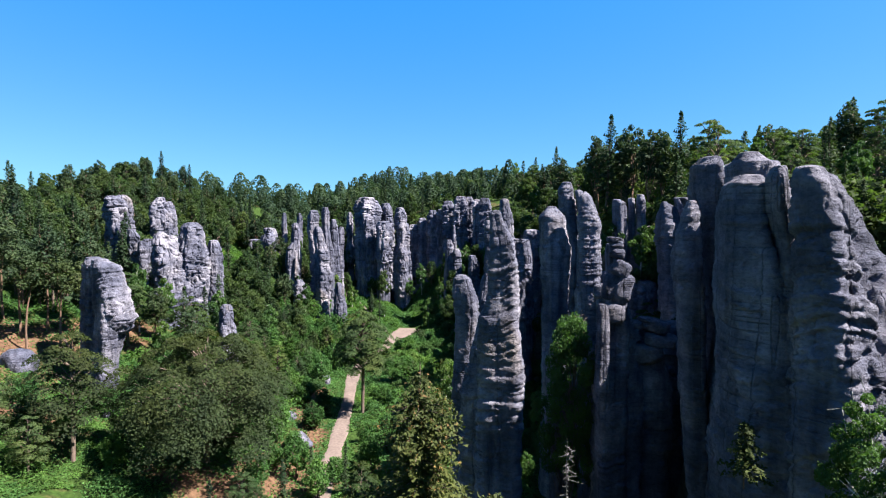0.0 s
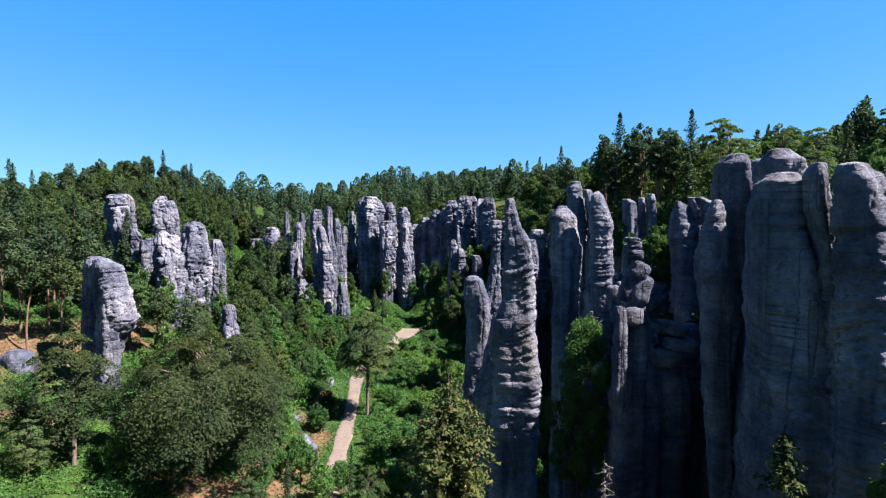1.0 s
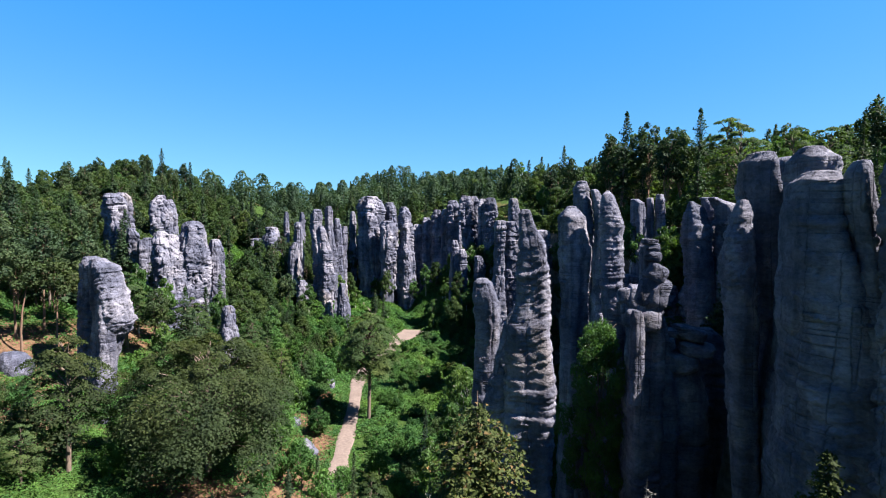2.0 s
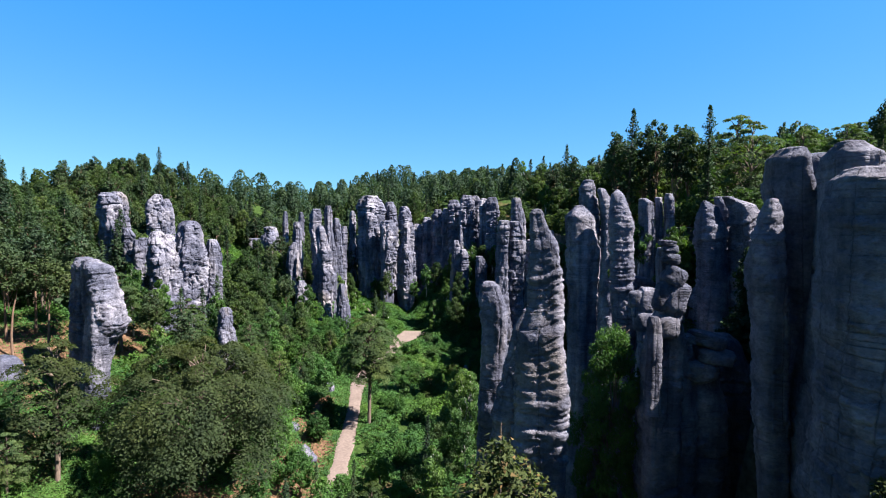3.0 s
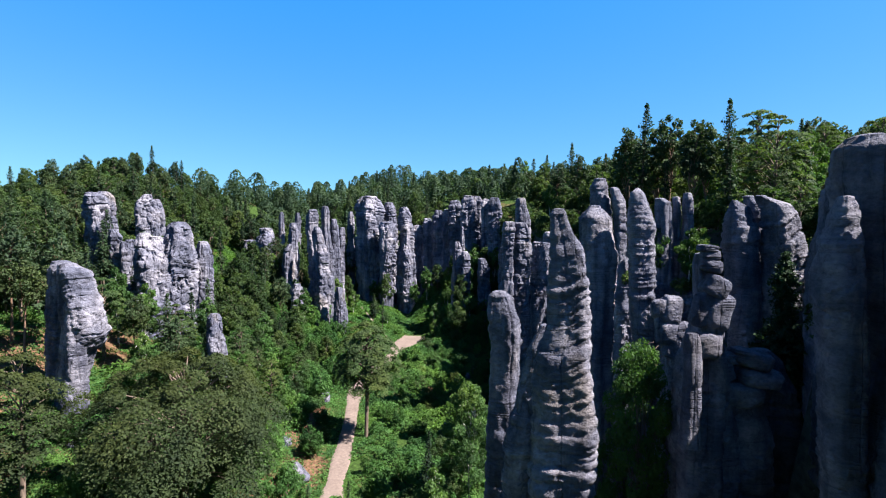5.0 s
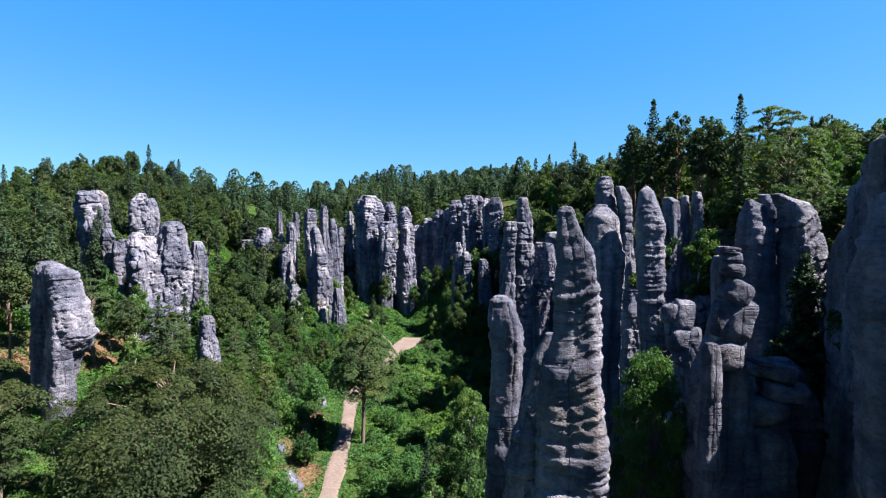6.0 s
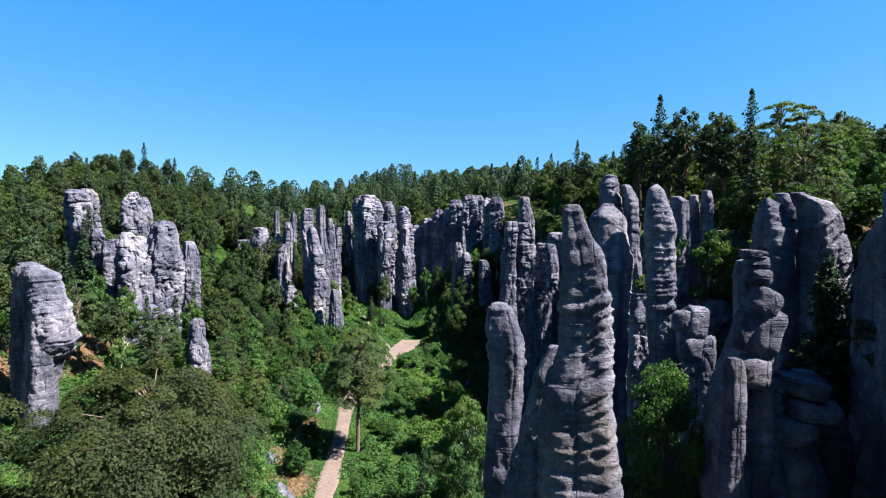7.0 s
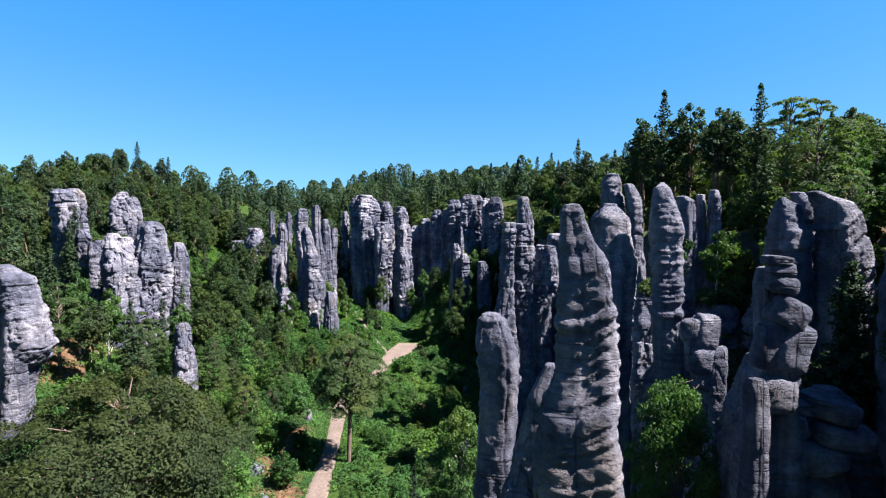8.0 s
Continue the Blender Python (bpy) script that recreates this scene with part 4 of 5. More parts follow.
# ---- trees ----
def rods(lines):
    """Verts and faces of tapering round rods: (start, end, radius, end radius)."""
    v, q = [], []
    for a, b, ra, rb in lines:
        sides = 7 if ra > 0.09 else 3
        a, b = np.array(a, float), np.array(b, float)
        d = b - a
        d = d / (np.linalg.norm(d) + 1e-9)
        s = np.cross(d, (0.3, 0.9, 0.2))
        s = s / np.linalg.norm(s)
        u = np.cross(d, s)
        k = len(v)
        ring = [np.cos(t) * s + np.sin(t) * u for t in np.arange(sides) * 2 * np.pi / sides]
        v += [a + ra * c for c in ring] + [b + rb * c for c in ring]
        q += [(k + i, k + (i + 1) % sides, k + sides + (i + 1) % sides, k + sides + i) for i in range(sides)]
    return np.array(v), np.array(q)


def sprays(at, out, length, width, rng, spread=0.7, droop=0.0):
    """Pointed leaf sprays at the given places, facing roughly the given ways."""
    c = len(at)
    nrm = out + rng.normal(0, spread, (c, 3))
    nrm /= np.linalg.norm(nrm, axis=1)[:, None] + 1e-9
    along = np.cross(nrm, rng.normal(0, 1, (c, 3)))
    along[:, 2] -= droop
    along /= np.linalg.norm(along, axis=1)[:, None] + 1e-9
    side = np.cross(nrm, along)
    L = (length * rng.uniform(0.6, 1.3, c))[:, None]
    B = (width * rng.uniform(0.6, 1.3, c))[:, None]
    v = np.stack((at - along * L * 0.45 - side * B * 0.5, at + along * L * 0.65, at - along * L * 0.35 + side * B * 0.55), 1)
    q = np.full((c, 4), -1)
    q[:, :3] = np.arange(3 * c).reshape(-1, 3)
    return v.reshape(-1, 3), q


def broad_crown(rng, height, radius, low, leaves, size, clumps=14, droop=0.0, spread=0.7, loose=1.75):
    """Leaf sprays in uneven clumps, thick outside and open within, and the clumps' middles."""
    mids, rads = [], []
    for k in range(clumps):
        f = (k + 0.5) / clumps
        z = low + (height - low) * (0.12 + 0.76 * f)
        girth = radius * (np.sin(np.pi * min(1, 0.22 + 0.72 * f)) ** 0.8)
        a = k * 2.4 + rng.uniform(-0.4, 0.4)
        rr = rng.uniform(0.4, 0.85) * girth
        mids.append((rr * np.cos(a), rr * np.sin(a), z))
        rads.append(max((0.2 if loose > 1.5 else 0.1) * radius, girth * rng.uniform(0.75, 1.25) * min(0.6, loose / math.sqrt(clumps))))
    mids, rads = np.array(mids), np.array(rads)
    pick = rng.choice(clumps, leaves, p=rads ** 2 / (rads ** 2).sum())
    d = rng.normal(0, 1, (leaves, 3))
    d /= np.linalg.norm(d, axis=1)[:, None]
    reach = 0.72 + 0.28 * rng.rand(leaves) ** 0.5 + 0.22 * smooth_noise(d[:, 0] * 2.2 + pick * 7.1, d[:, 1] * 2.2, d[:, 2] * 2.2)
    at = mids[pick] + d * (rads[pick] * reach)[:, None] * np.array((1, 1, 0.8))
    at[:, 2] -= droop * rng.rand(leaves) * rads[pick] * 0.6
    return (*sprays(at, d * 0.7 + np.array((0, 0, 0.55)), size, size * 0.75, rng, spread, droop), mids)


def layered_meshes(name, seed, height, radius, low, pads, leaves, size, leaf, bark, thick=0.02, sag=0.5, reach=0.29):
    """A spreading tree: limbs that end in wide, drooping layers of leaves with gaps of shade between."""
    rng = np.random.RandomState(seed)
    lines = [((0, 0, 0), (0.1, 0.05, low + 1), thick * height, thick * height * 0.8), ((0.1, 0.05, low + 1), (0, 0.1, height * 0.86), thick * height * 0.8, 0.04)]
    at, out = [], []
    for k in range(pads):
        f = (k + 0.5) / pads
        up = -0.62 + 1.6 * f                                  # from the skirts of the crown to its top
        a = k * 2.39996 + rng.uniform(-0.35, 0.35)
        flat = math.sqrt(max(0.02, 1 - min(0.985, abs(up)) ** 2))
        lump = 1 + 0.3 * float(smooth_noise(np.cos(a) * 1.7 + seed, np.sin(a) * 1.7, up * 2.4)) + rng.uniform(-0.24, 0.12)
        if up > 0.6:
            lump = min(lump, 1.0)
        way = np.array((np.cos(a), np.sin(a), 0))
        mid = way * radius * flat * 0.86 * lump + np.array((0, 0, low + (height - low) * (0.42 + 0.52 * up * lump)))
        wide = radius * reach * rng.uniform(0.7, 1.3) * (1.0 if up < 0.6 else 0.66)
        u = np.sqrt(rng.rand(leaves))
        b = rng.uniform(0, 2 * np.pi, leaves)
        ragged = 1 + 0.35 * smooth_noise(np.cos(b) * 2.1 + k * 3.7, np.sin(b) * 2.1, 0.5)
        side = np.array((-way[1], way[0], 0))
        p, q = u * np.cos(b) * wide * ragged, u * np.sin(b) * wide * ragged * 1.1
        drop = -sag * (u ** 2) * wide * 0.7 - sag * 0.55 * p * flat
        at.append(mid + way * p[:, None] + side * q[:, None] + np.stack((0 * u, 0 * u, drop + rng.normal(0, 0.09 * wide, leaves)), -1))
        out.append(way * (0.35 * flat + 0.5 * p / wide)[:, None] + side * (0.5 * q / wide)[:, None] + np.array((0, 0, 0.8)))
        base = np.array((0.05, 0.07, max(0.75 * low + 0.5, mid[2] - (0.35 + 0.5 * flat) * radius * 0.6)))
        base[2] = min(base[2], height * 0.8)
        lines += [(base, mid * 0.6 + base * 0.4 + np.array((0, 0, 0.4)), thick * height * 0.3, thick * height * 0.14), (mid * 0.6 + base * 0.4 + np.array((0, 0, 0.4)), mid - np.array((0, 0, 0.1)), thick * height * 0.14, 0.02)]
    lv, lq = sprays(np.vstack(at), np.vstack(out), size, size * 0.75, rng, 0.28, 0.4)
    tv, tq = rods(lines)
    return mesh_of(name + "_trunk", tv, tq, bark), mesh_of(name + "_crown", lv, lq, leaf, smooth=False)


def broad_meshes(name, seed, height, radius, low, leaves, size, leaf, bark, clumps=14, droop=0.0, thick=0.022, loose=1.75):
    rng = np.random.RandomState(seed)
    lv, lq, mids = broad_crown(rng, height, radius, low, leaves, size, clumps, droop, 0.7, loose)
    lines, bend = [], rng.normal(0, 0.25, (5, 2))
    pts = [np.array((bend[k, 0] * k * 0.5, bend[k, 1] * k * 0.5, height * 0.8 * k / 4)) for k in range(5)]
    for k in range(4):
        lines.append((pts[k], pts[k + 1], thick * height * (1 - 0.22 * k), thick * height * (1 - 0.22 * (k + 1))))
    for m in (mids if clumps > 9 and height > 6.8 else ()):
        base = pts[0] + (pts[4] - pts[0]) * np.clip((m[2] - 0.22 * height) / (0.8 * height), 0.12, 0.9)
        lines.append((base, m, thick * height * 0.35, thick * height * 0.1))
        for _ in range(1 if clumps < 40 else 2):
            lines.append((m, m + rng.normal(0, min(0.22 * radius, 0.45), 3), thick * height * 0.1, 0.02))
    tv, tq = rods(lines)
    return mesh_of(name + "_trunk", tv, tq, bark), mesh_of(name + "_crown", lv, lq, leaf, smooth=False)


def spruce_meshes(name, seed, height, radius, leaf, bark, arms=150, low=0.12, tip=None, tip_share=0.0, grain=1.0):
    """A conifer: arms at uneven heights all round, each hung with sprays of needles."""
    rng = np.random.RandomState(seed)
    at, out, sz = [], [], []
    lines = [((0, 0, 0), (0, 0, height * 0.5), 0.014 * height, 0.009 * height), ((0, 0, height * 0.5), (0, 0, height), 0.009 * height, 0.01)]
    for k in range(arms):
        f = ((k + rng.rand()) / arms) ** 0.72
        z = height * (low + (0.985 - low) * f)
        a = k * 2.399 + rng.uniform(-0.4, 0.4)
        way = np.array((np.cos(a), np.sin(a), 0))
        side = np.array((-way[1], way[0], 0))
        r = (radius * (1 - f) ** 0.8 * (0.82 + 0.3 * np.sin(7 * f * np.pi + seed)) + 0.15) * rng.uniform(0.65, 1.15)
        fall = 0.38 * r * (1 - 0.8 * f)
        steps = max(2, int(r / (0.36 * grain)))
        for s in range(1, steps + 1):
            g = s / steps
            p = way * r * g + np.array((0, 0, z - fall * g ** 1.4 + 0.12 * r * g * g))
            for e in np.linspace(-1, 1, 2 if grain == 1 else 5):
                at.append(p + side * e * (0.05 + 0.16 * r * (1.05 - g)) + rng.normal(0, 0.07, 3))
                out.append(np.array((way[0] * 0.4, way[1] * 0.4, 0.9)))
                sz.append(grain * (0.36 + 0.13 * r * (1.1 - 0.5 * g)))
        if r > 0.9:
            lines.append(((0, 0, z), way * r * 0.9 + np.array((0, 0, z - fall * 0.8)), 0.02 + 0.008 * r, 0.01))
    at, out, sz = np.array(at), np.array(out), np.array(sz)
    lv, lq = sprays(at, out, sz * 1.25, sz * 0.75, rng, 0.45, 0.35)
    which = (rng.rand(len(lq)) < tip_share * (at[:, 2] / height) ** 3).astype(int)
    tv, tq = rods(lines)
    return mesh_of(name + "_trunk", tv, tq, bark), mesh_of(name + "_crown", lv, lq, [leaf] + ([tip] if tip else []), which, smooth=False)


def tree(name, meshes, label, category, group):
    base = new(name)
    tagged(base, label, category, group)
    part("trunk", meshes[0], base)
    part("crown", meshes[1], base)
    return base


KINDS = {
    "spruce": [tree("spruce_tree", spruce_meshes("spruce", s, h, r, NEEDLE_SPRUCE, BARK_DARK, w, lo), "dark green spruce with a pointed crown in the hillside wood", "spruce", "forest spruces")
               for s, h, r, w, lo in ((1, 19, 2.9, 170, 0.10), (2, 15, 2.4, 140, 0.12), (3, 20, 2.8, 160, 0.25))],
    "pine": [tree("pine_tree", broad_meshes("pine", s, h, r, lo, n, 0.44, NEEDLE_PINE, BARK_PINE, 18, thick=0.013), "tall pine with a bare reddish trunk and flat-topped dark crown", "pine", "forest pines")
             for s, h, r, lo, n in ((11, 17, 2.9, 7.0, 2600), (12, 15, 2.6, 5.5, 2300))],
    "beech": [tree("broadleaf_tree", layered_meshes("beech", s, h, r, lo, 46, n // 46, 0.31, LEAF_BROAD, BARK_DARK), "full green broadleaf tree with a rounded uneven crown", "tree", "forest broadleaf trees")
              for s, h, r, lo, n in ((21, 15, 4.0, 2.0, 8000), (22, 12.5, 3.4, 1.5, 6500), (23, 17, 3.7, 3.0, 7600))],
    "far_beech": [tree("broadleaf_tree", broad_meshes("far_beech", s, h, r, lo, n, 0.46, LEAF_BROAD, BARK_DARK, 30, 0.2, 0.016, loose=1.7), "full green broadleaf tree with a rounded uneven crown", "tree", "forest broadleaf trees")
                  for s, h, r, lo, n in ((24, 14.5, 4.2, 1.5, 5200), (25, 12.5, 3.8, 1.2, 4600), (26, 16, 4.0, 3.0, 5200))],
    "birch": [tree("birch_tree", broad_meshes("birch", s, h, r, lo, n, 0.42, LEAF_BIRCH, BARK_BIRCH, 13, 0.8, 0.011), "light green birch with hanging twigs and a pale trunk", "birch", "birches among the rocks")
              for s, h, r, lo, n in ((31, 13, 2.4, 3.0, 3000), (32, 10, 2.1, 2.0, 2500))],
    "sapling": [tree("sapling", broad_meshes("sapling", s, h, r, lo, 2 * n, 0.27, LEAF_SHRUB, BARK_DARK, 18, 0.4), "bright green young tree in the valley undergrowth", "sapling", "saplings on the valley floor")
                for s, h, r, lo, n in ((41, 5.0, 1.7, 0.4, 1000), (42, 3.4, 1.5, 0.2, 800), (43, 6.5, 1.8, 0.8, 1100))],
}
used = set()


def plant(kind, x, y, size=1.0, seed=None, z=None):
    """Stands a tree of a kind on the ground; the first of each shape is the shape itself."""
    rng = random.Random(seed if seed is not None else round(x * 31 + y * 17))
    if kind == "beech" and y > 112:
        kind = "far_beech"
    k = rng.randrange(len(KINDS[kind]))
    src = KINDS[kind][k]
    s = size * rng.uniform(0.85, 1.15) * (0.88 if kind == "spruce" and x > 0 else 1.0)
    h = (float(land(x, y)) - 0.15) if z is None else z
    m = pose(x, y, h, rng.uniform(-2, 2), rng.uniform(-2, 2), rng.uniform(0, 360))
    if (kind, k) not in used:
        used.add((kind, k))
        ob = src
        ob.matrix_basis = m
    else:
        ob = copy_thing(src, m)
    ob.scale = (s, s, s * rng.uniform(0.92, 1.1))
    return ob


def scatter(count, seed, where, gap):
    """Random places in a region, no two nearer than gap."""
    rng, out, cells = random.Random(seed), [], {}
    tries = 0
    while len(out) < count and tries < count * 40:
        tries += 1
        p = where(rng)
        if p is None:
            continue
        c = (int(p[0] // gap), int(p[1] // gap))
        if any((p[0] - q[0]) ** 2 + (p[1] - q[1]) ** 2 < gap * gap for a in (-1, 0, 1) for b in (-1, 0, 1) for q in cells.get((c[0] + a, c[1] + b), ())):
            continue
        cells.setdefault(c, []).append(p)
        out.append(p)
    return out


def choose(rng, table):
    v = rng.random() * sum(w for _, w in table)
    for k, w in table:
        v -= w
        if v <= 0:
            return k
    return table[-1][0]


def on_plateau(rng):
    x, y = rng.uniform(24, 105), rng.uniform(44, 225)
    if y < 60 and x < 46:
        return None
    return (x, y) if x > cliff_x(y) + (3 if y > 66 else 6) and x < 0.95 * y + 16 else None


def on_slope(rng):
    x, y = rng.uniform(-130, -48), rng.uniform(72, 200)
    if x < -0.93 * y - 14 or y < 92 and x > -62 or y < 97 and -80 < x < -62:
        return None
    near_rock = any(abs(x - a) < w and b - d < y < b + 3 for a, b, w, d in ((-54, 84, 7, 24), (-64, 116, 11, 26), (-85, 125, 7, 18), (-72, 138, 6, 10), (-66, 180, 9, 48)))
    return None if near_rock else (x, y)


mixer = random.Random(5)
for x, y in scatter(270, 1, on_plateau, 3.7):
    plant(choose(mixer, (("spruce", 4 if x > 45 else 2), ("pine", 2.5), ("beech", 3), ("birch", 2.4 if x < 55 else 1))), x, y, 0.7 + (0.22 if x > 50 else 0.36) * min(1, max(0, (y - 62) / 40)))
for x, y in scatter(280, 2, on_slope, 3.5):
    plant(choose(mixer, (("spruce", 9 if y < 125 else 1), ("pine", 1.6), ("beech", 3 if y < 125 else 5), ("birch", 0.8))), x, y, 0.86)


def on_floor(rng):
    y = rng.uniform(72, 196)
    x = rng.uniform(-52, float(cliff_x(y)) - 3)
    if abs(x - float(road_x(y))) < (4.0 if y < 140 else 6.5) or y > 140 and abs(x + 15) < 7 or y > 150 and -36 < x < -20:
        return None
    return (x, y)


for x, y in scatter(290, 3, on_floor, 2.6):
    plant("sapling", x, y, 0.65 if x > float(road_x(y)) else 1.05)


def on_bank(rng):
    y = rng.uniform(84, 175)
    x = float(road_x(y)) - rng.uniform(9, 36)
    return None if (-66 < x < -44 and y < 118) or (y > 128 and x > -42 and x < -26) else (x, y)


KINDS["shrub"] = [tree("shrub", broad_meshes("shrub", s, h, r, 0.1, 2 * n, 0.22, m, BARK_DARK, 9), t, "shrub", "shrubs on the valley sides")
                  for s, h, r, n, m, t in ((65, 2.8, 1.5, 1000, LEAF_BIRCH, "yellow-green low shrub in the valley"), (66, 2.2, 1.3, 800, LEAF_SHRUB, "bright green rounded shrub in the valley"),
                                           (67, 3.4, 1.6, 1100, LEAF_BROAD, "dark green dense shrub in the valley"))]
for x, y in scatter(230, 10, on_floor, 2.0):
    plant("shrub", x, y, 0.9, seed=int(x * 100 + y))
for x, y in scatter(46, 12, lambda rng: (rng.uniform(-78, -44), rng.uniform(124, 168)), 2.4):
    plant(choose(mixer, (("shrub", 1), ("sapling", 1))), x, y, 0.95)
for x, y in scatter(60, 11, on_bank, 3.4):
    plant(choose(mixer, (("beech", 3), ("birch", 1.6), ("spruce", 0.8))), x, y, 0.5)


def on_brink(rng):
    y = rng.uniform(60, 196)
    return (float(cliff_x(y)) + rng.uniform(0.5, 9), y)


KINDS["bush"] = [tree("bush", broad_meshes("bush", s, h, r, 0.1, n, 0.4, LEAF_BROAD, BARK_DARK, 9), "dark green bush at the edge of the plateau", "bush", "bushes along the cliff top")
                 for s, h, r, n in ((61, 4.2, 2.0, 1300), (62, 5.5, 2.1, 1500))]
for x, y in scatter(110, 6, on_brink, 2.2):
    plant("bush", x, y, 0.95)
for x, y in scatter(70, 7, lambda rng: (rng.uniform(27, 62), rng.uniform(24, 66)), 2.4):
    plant("bush", x, y, 1.0)
for x, y in scatter(14, 9, lambda rng: (rng.uniform(34, 60), rng.uniform(34, 46)), 4.0):
    plant("pine", x, y, 0.45)


# ---- woods beyond, and growth that nobody could count ----
def far_woods():
    rng = np.random.RandomState(8)
    vs, qs, k = [], [], 0
    spots = []
    for _ in range(9000):
        y = rng.uniform(200, 420)
        x = rng.uniform(-0.95 * y - 20, 0.75 * y)
        if x > 105 or y > 226 or x < -130:
            pass
        elif x > 24 or x < -60 and y < 200:
            continue
        edge = np.interp(x, [-200, -110, -90, -60, -45, -10, 5, 40], [230, 225, 205, 200, 196, 203, 197, 195])
        if y < edge + 2 and x > -125:
            continue
        spots.append((x, y))
    # the last 420 stand unseen behind the camera, added to block more sky
    spots = spots[:1250] + [(rng.uniform(-190, 170), rng.uniform(-135, -62)) for _ in range(420)]
    for x, y in spots:
        h, r = rng.uniform(10, 15.5), rng.uniform(3.2, 5.4)
        pointed = rng.rand() < 0.25
        c = 520
        f = rng.rand(c)
        a = rng.uniform(0, 2 * np.pi, c)
        g = (1 - f) * 0.75 if pointed else np.sin(np.pi * (0.12 + 0.86 * f)) ** 0.6
        rr = r * g * (0.75 + 0.35 * smooth_noise(np.cos(a) * 2 + x, np.sin(a) * 2 + y, f * 5))
        at = np.stack((rr * np.cos(a), rr * np.sin(a), h * (0.1 + 0.9 * f)), -1)
        out = np.stack((np.cos(a), np.sin(a), np.full(c, 0.7)), -1)
        v, q = sprays(at, out, 0.8, 0.68, rng, 0.6)
        vs.append(v + np.array((x, y, float(land(x, y)))))
        qs.append(np.where(q < 0, -1, q + k))
        k += len(v)
    # LEAF_FAR carries the haze in its colour
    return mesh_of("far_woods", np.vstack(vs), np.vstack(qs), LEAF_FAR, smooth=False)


tagged(new("far_woods", far_woods()), "mixed dark green woods covering the distant hills and an added, unseen rise behind the camera", "woods", kind="stuff")


def undergrowth(count, seed):
    rng = np.random.RandomState(seed)
    y = 50 + 150 * rng.rand(count * 2)
    x = rng.uniform(-85, 22, count * 2)
    keep = ((y > 165) | (np.abs(x - road_x(y)) > 1.0 + 0.9 * rng.rand(len(x)) + 2.2 * smoothstep(140, 158, y))) & (fbm(x * 0.12, y * 0.12, 3.3, 3) > -0.55 - smoothstep(120, 160, y)) & (x < cliff_x(y)) & (x > -0.95 * y) & ((y < 146) | (np.abs(x - np.interp(y, [146, 153, 162, 172, 184, 185], [-16.2, -17.5, -22, -27, -32, -90])) > 0.35))
    x, y = x[keep][:count], y[keep][:count]
    tall = 0.2 + 2.0 * np.clip(fbm(x * 0.3, y * 0.3, 9.1, 3) + 0.2, 0, 1.1)
    tall *= np.where(y > 165, 0.55, np.clip((np.abs(x - road_x(y)) - 1.5) / 3, 0.2, 1))
    bald = rng.rand(len(x)) < 0.93 * bare_soil(x, y)
    x, y, tall = x[~bald], y[~bald], tall[~bald]
    z = land(x, y) + tall * rng.rand(len(x)) ** 0.5
    out = np.stack((rng.normal(0, 0.3, len(x)), rng.normal(0, 0.3, len(x)), np.ones(len(x))), -1)
    v, q = sprays(np.stack((x, y, z), -1), out, np.clip(0.30 + 0.0014 * (y - 60), 0.3, 0.5), np.clip(0.22 + 0.001 * (y - 60), 0.22, 0.38), rng, 0.55)
    return mesh_of("undergrowth", v, q, LEAF_SHRUB, smooth=False)


tagged(new("undergrowth", undergrowth(520000, 4)), "bright green ferns, brambles and low shrubs covering the valley", "undergrowth", kind="stuff")

KINDS["tall_pine"] = [tree("pine_tree", broad_meshes("tall_pine", 14, 19, 2.6, 11.0, 2600, 0.4, NEEDLE_PINE, BARK_PINE, 14, thick=0.012), "tall pine with a long bare reddish trunk over needle-strewn soil", "pine", "pines on the slope")]


# ---- trees that stand out by themselves ----
def lone(name, meshes, x, y, z, label, category, group="", turn=0.0):
    ob = tree(name, meshes, label, category, group)
    ob.matrix_basis = pose(x, y, z, 0, 0, turn)
    return ob


lone("broadleaf_tree", layered_meshes("spreading", 51, 18.8, 10.6, 3.8, 115, 560, 0.29, LEAF_OLIVE, BARK_DARK, 0.022, 0.95, 0.21), -32, 68, 7.4, "huge spreading dark green broadleaf tree at the foot of the slope", "tree")
lone("broadleaf_tree", layered_meshes("dark", 52, 17, 3.9, 4.0, 48, 230, 0.28, LEAF_OLIVE, BARK_DARK, 0.018, 0.7), -45.6, 62, float(land(-45.6, 62)), "slim dark broadleaf tree with a bare lower trunk", "tree")
lone("broadleaf_tree", layered_meshes("track", 53, 19.6, 4.7, 7.4, 70, 380, 0.29, LEAF_BROAD, BARK_DARK, 0.017, 0.8, 0.27), -15.6, 94, float(land(-15.6, 94)), "tall broadleaf tree with a long trunk beside the sandy track", "tree")
lone("birch_tree", broad_meshes("valley_birch", 54, 17, 3.8, 2.0, 14000, 0.27, LEAF_BIRCH, BARK_BIRCH, 36, 0.9, 0.006, loose=1.6), 0.5, 77, float(land(0.5, 77)), "airy green birch with hanging twigs on the valley floor", "birch")
lone("birch_tree", broad_meshes("gorge_birch", 55, 30.4, 3.5, 11.0, 36000, 0.19, LEAF_BIRCH, BARK_DARK, 80, 1.2, 0.004, loose=1.8), 11.5, 48.5, float(land(11.5, 48.5)), "tall light green birch rising out of the dark gorge", "birch")
CONES = make_leaf("spruce_cones", (0.0560, 0.0350, 0.0175), (0.0840, 0.0560, 0.0245), (0.1190, 0.0840, 0.0350), 0.1)
NEEDLE_FRESH = make_leaf("fresh_needles", (0.0170, 0.0289, 0.0102), (0.0306, 0.0467, 0.0153), (0.0553, 0.0697, 0.0238), 0.2)
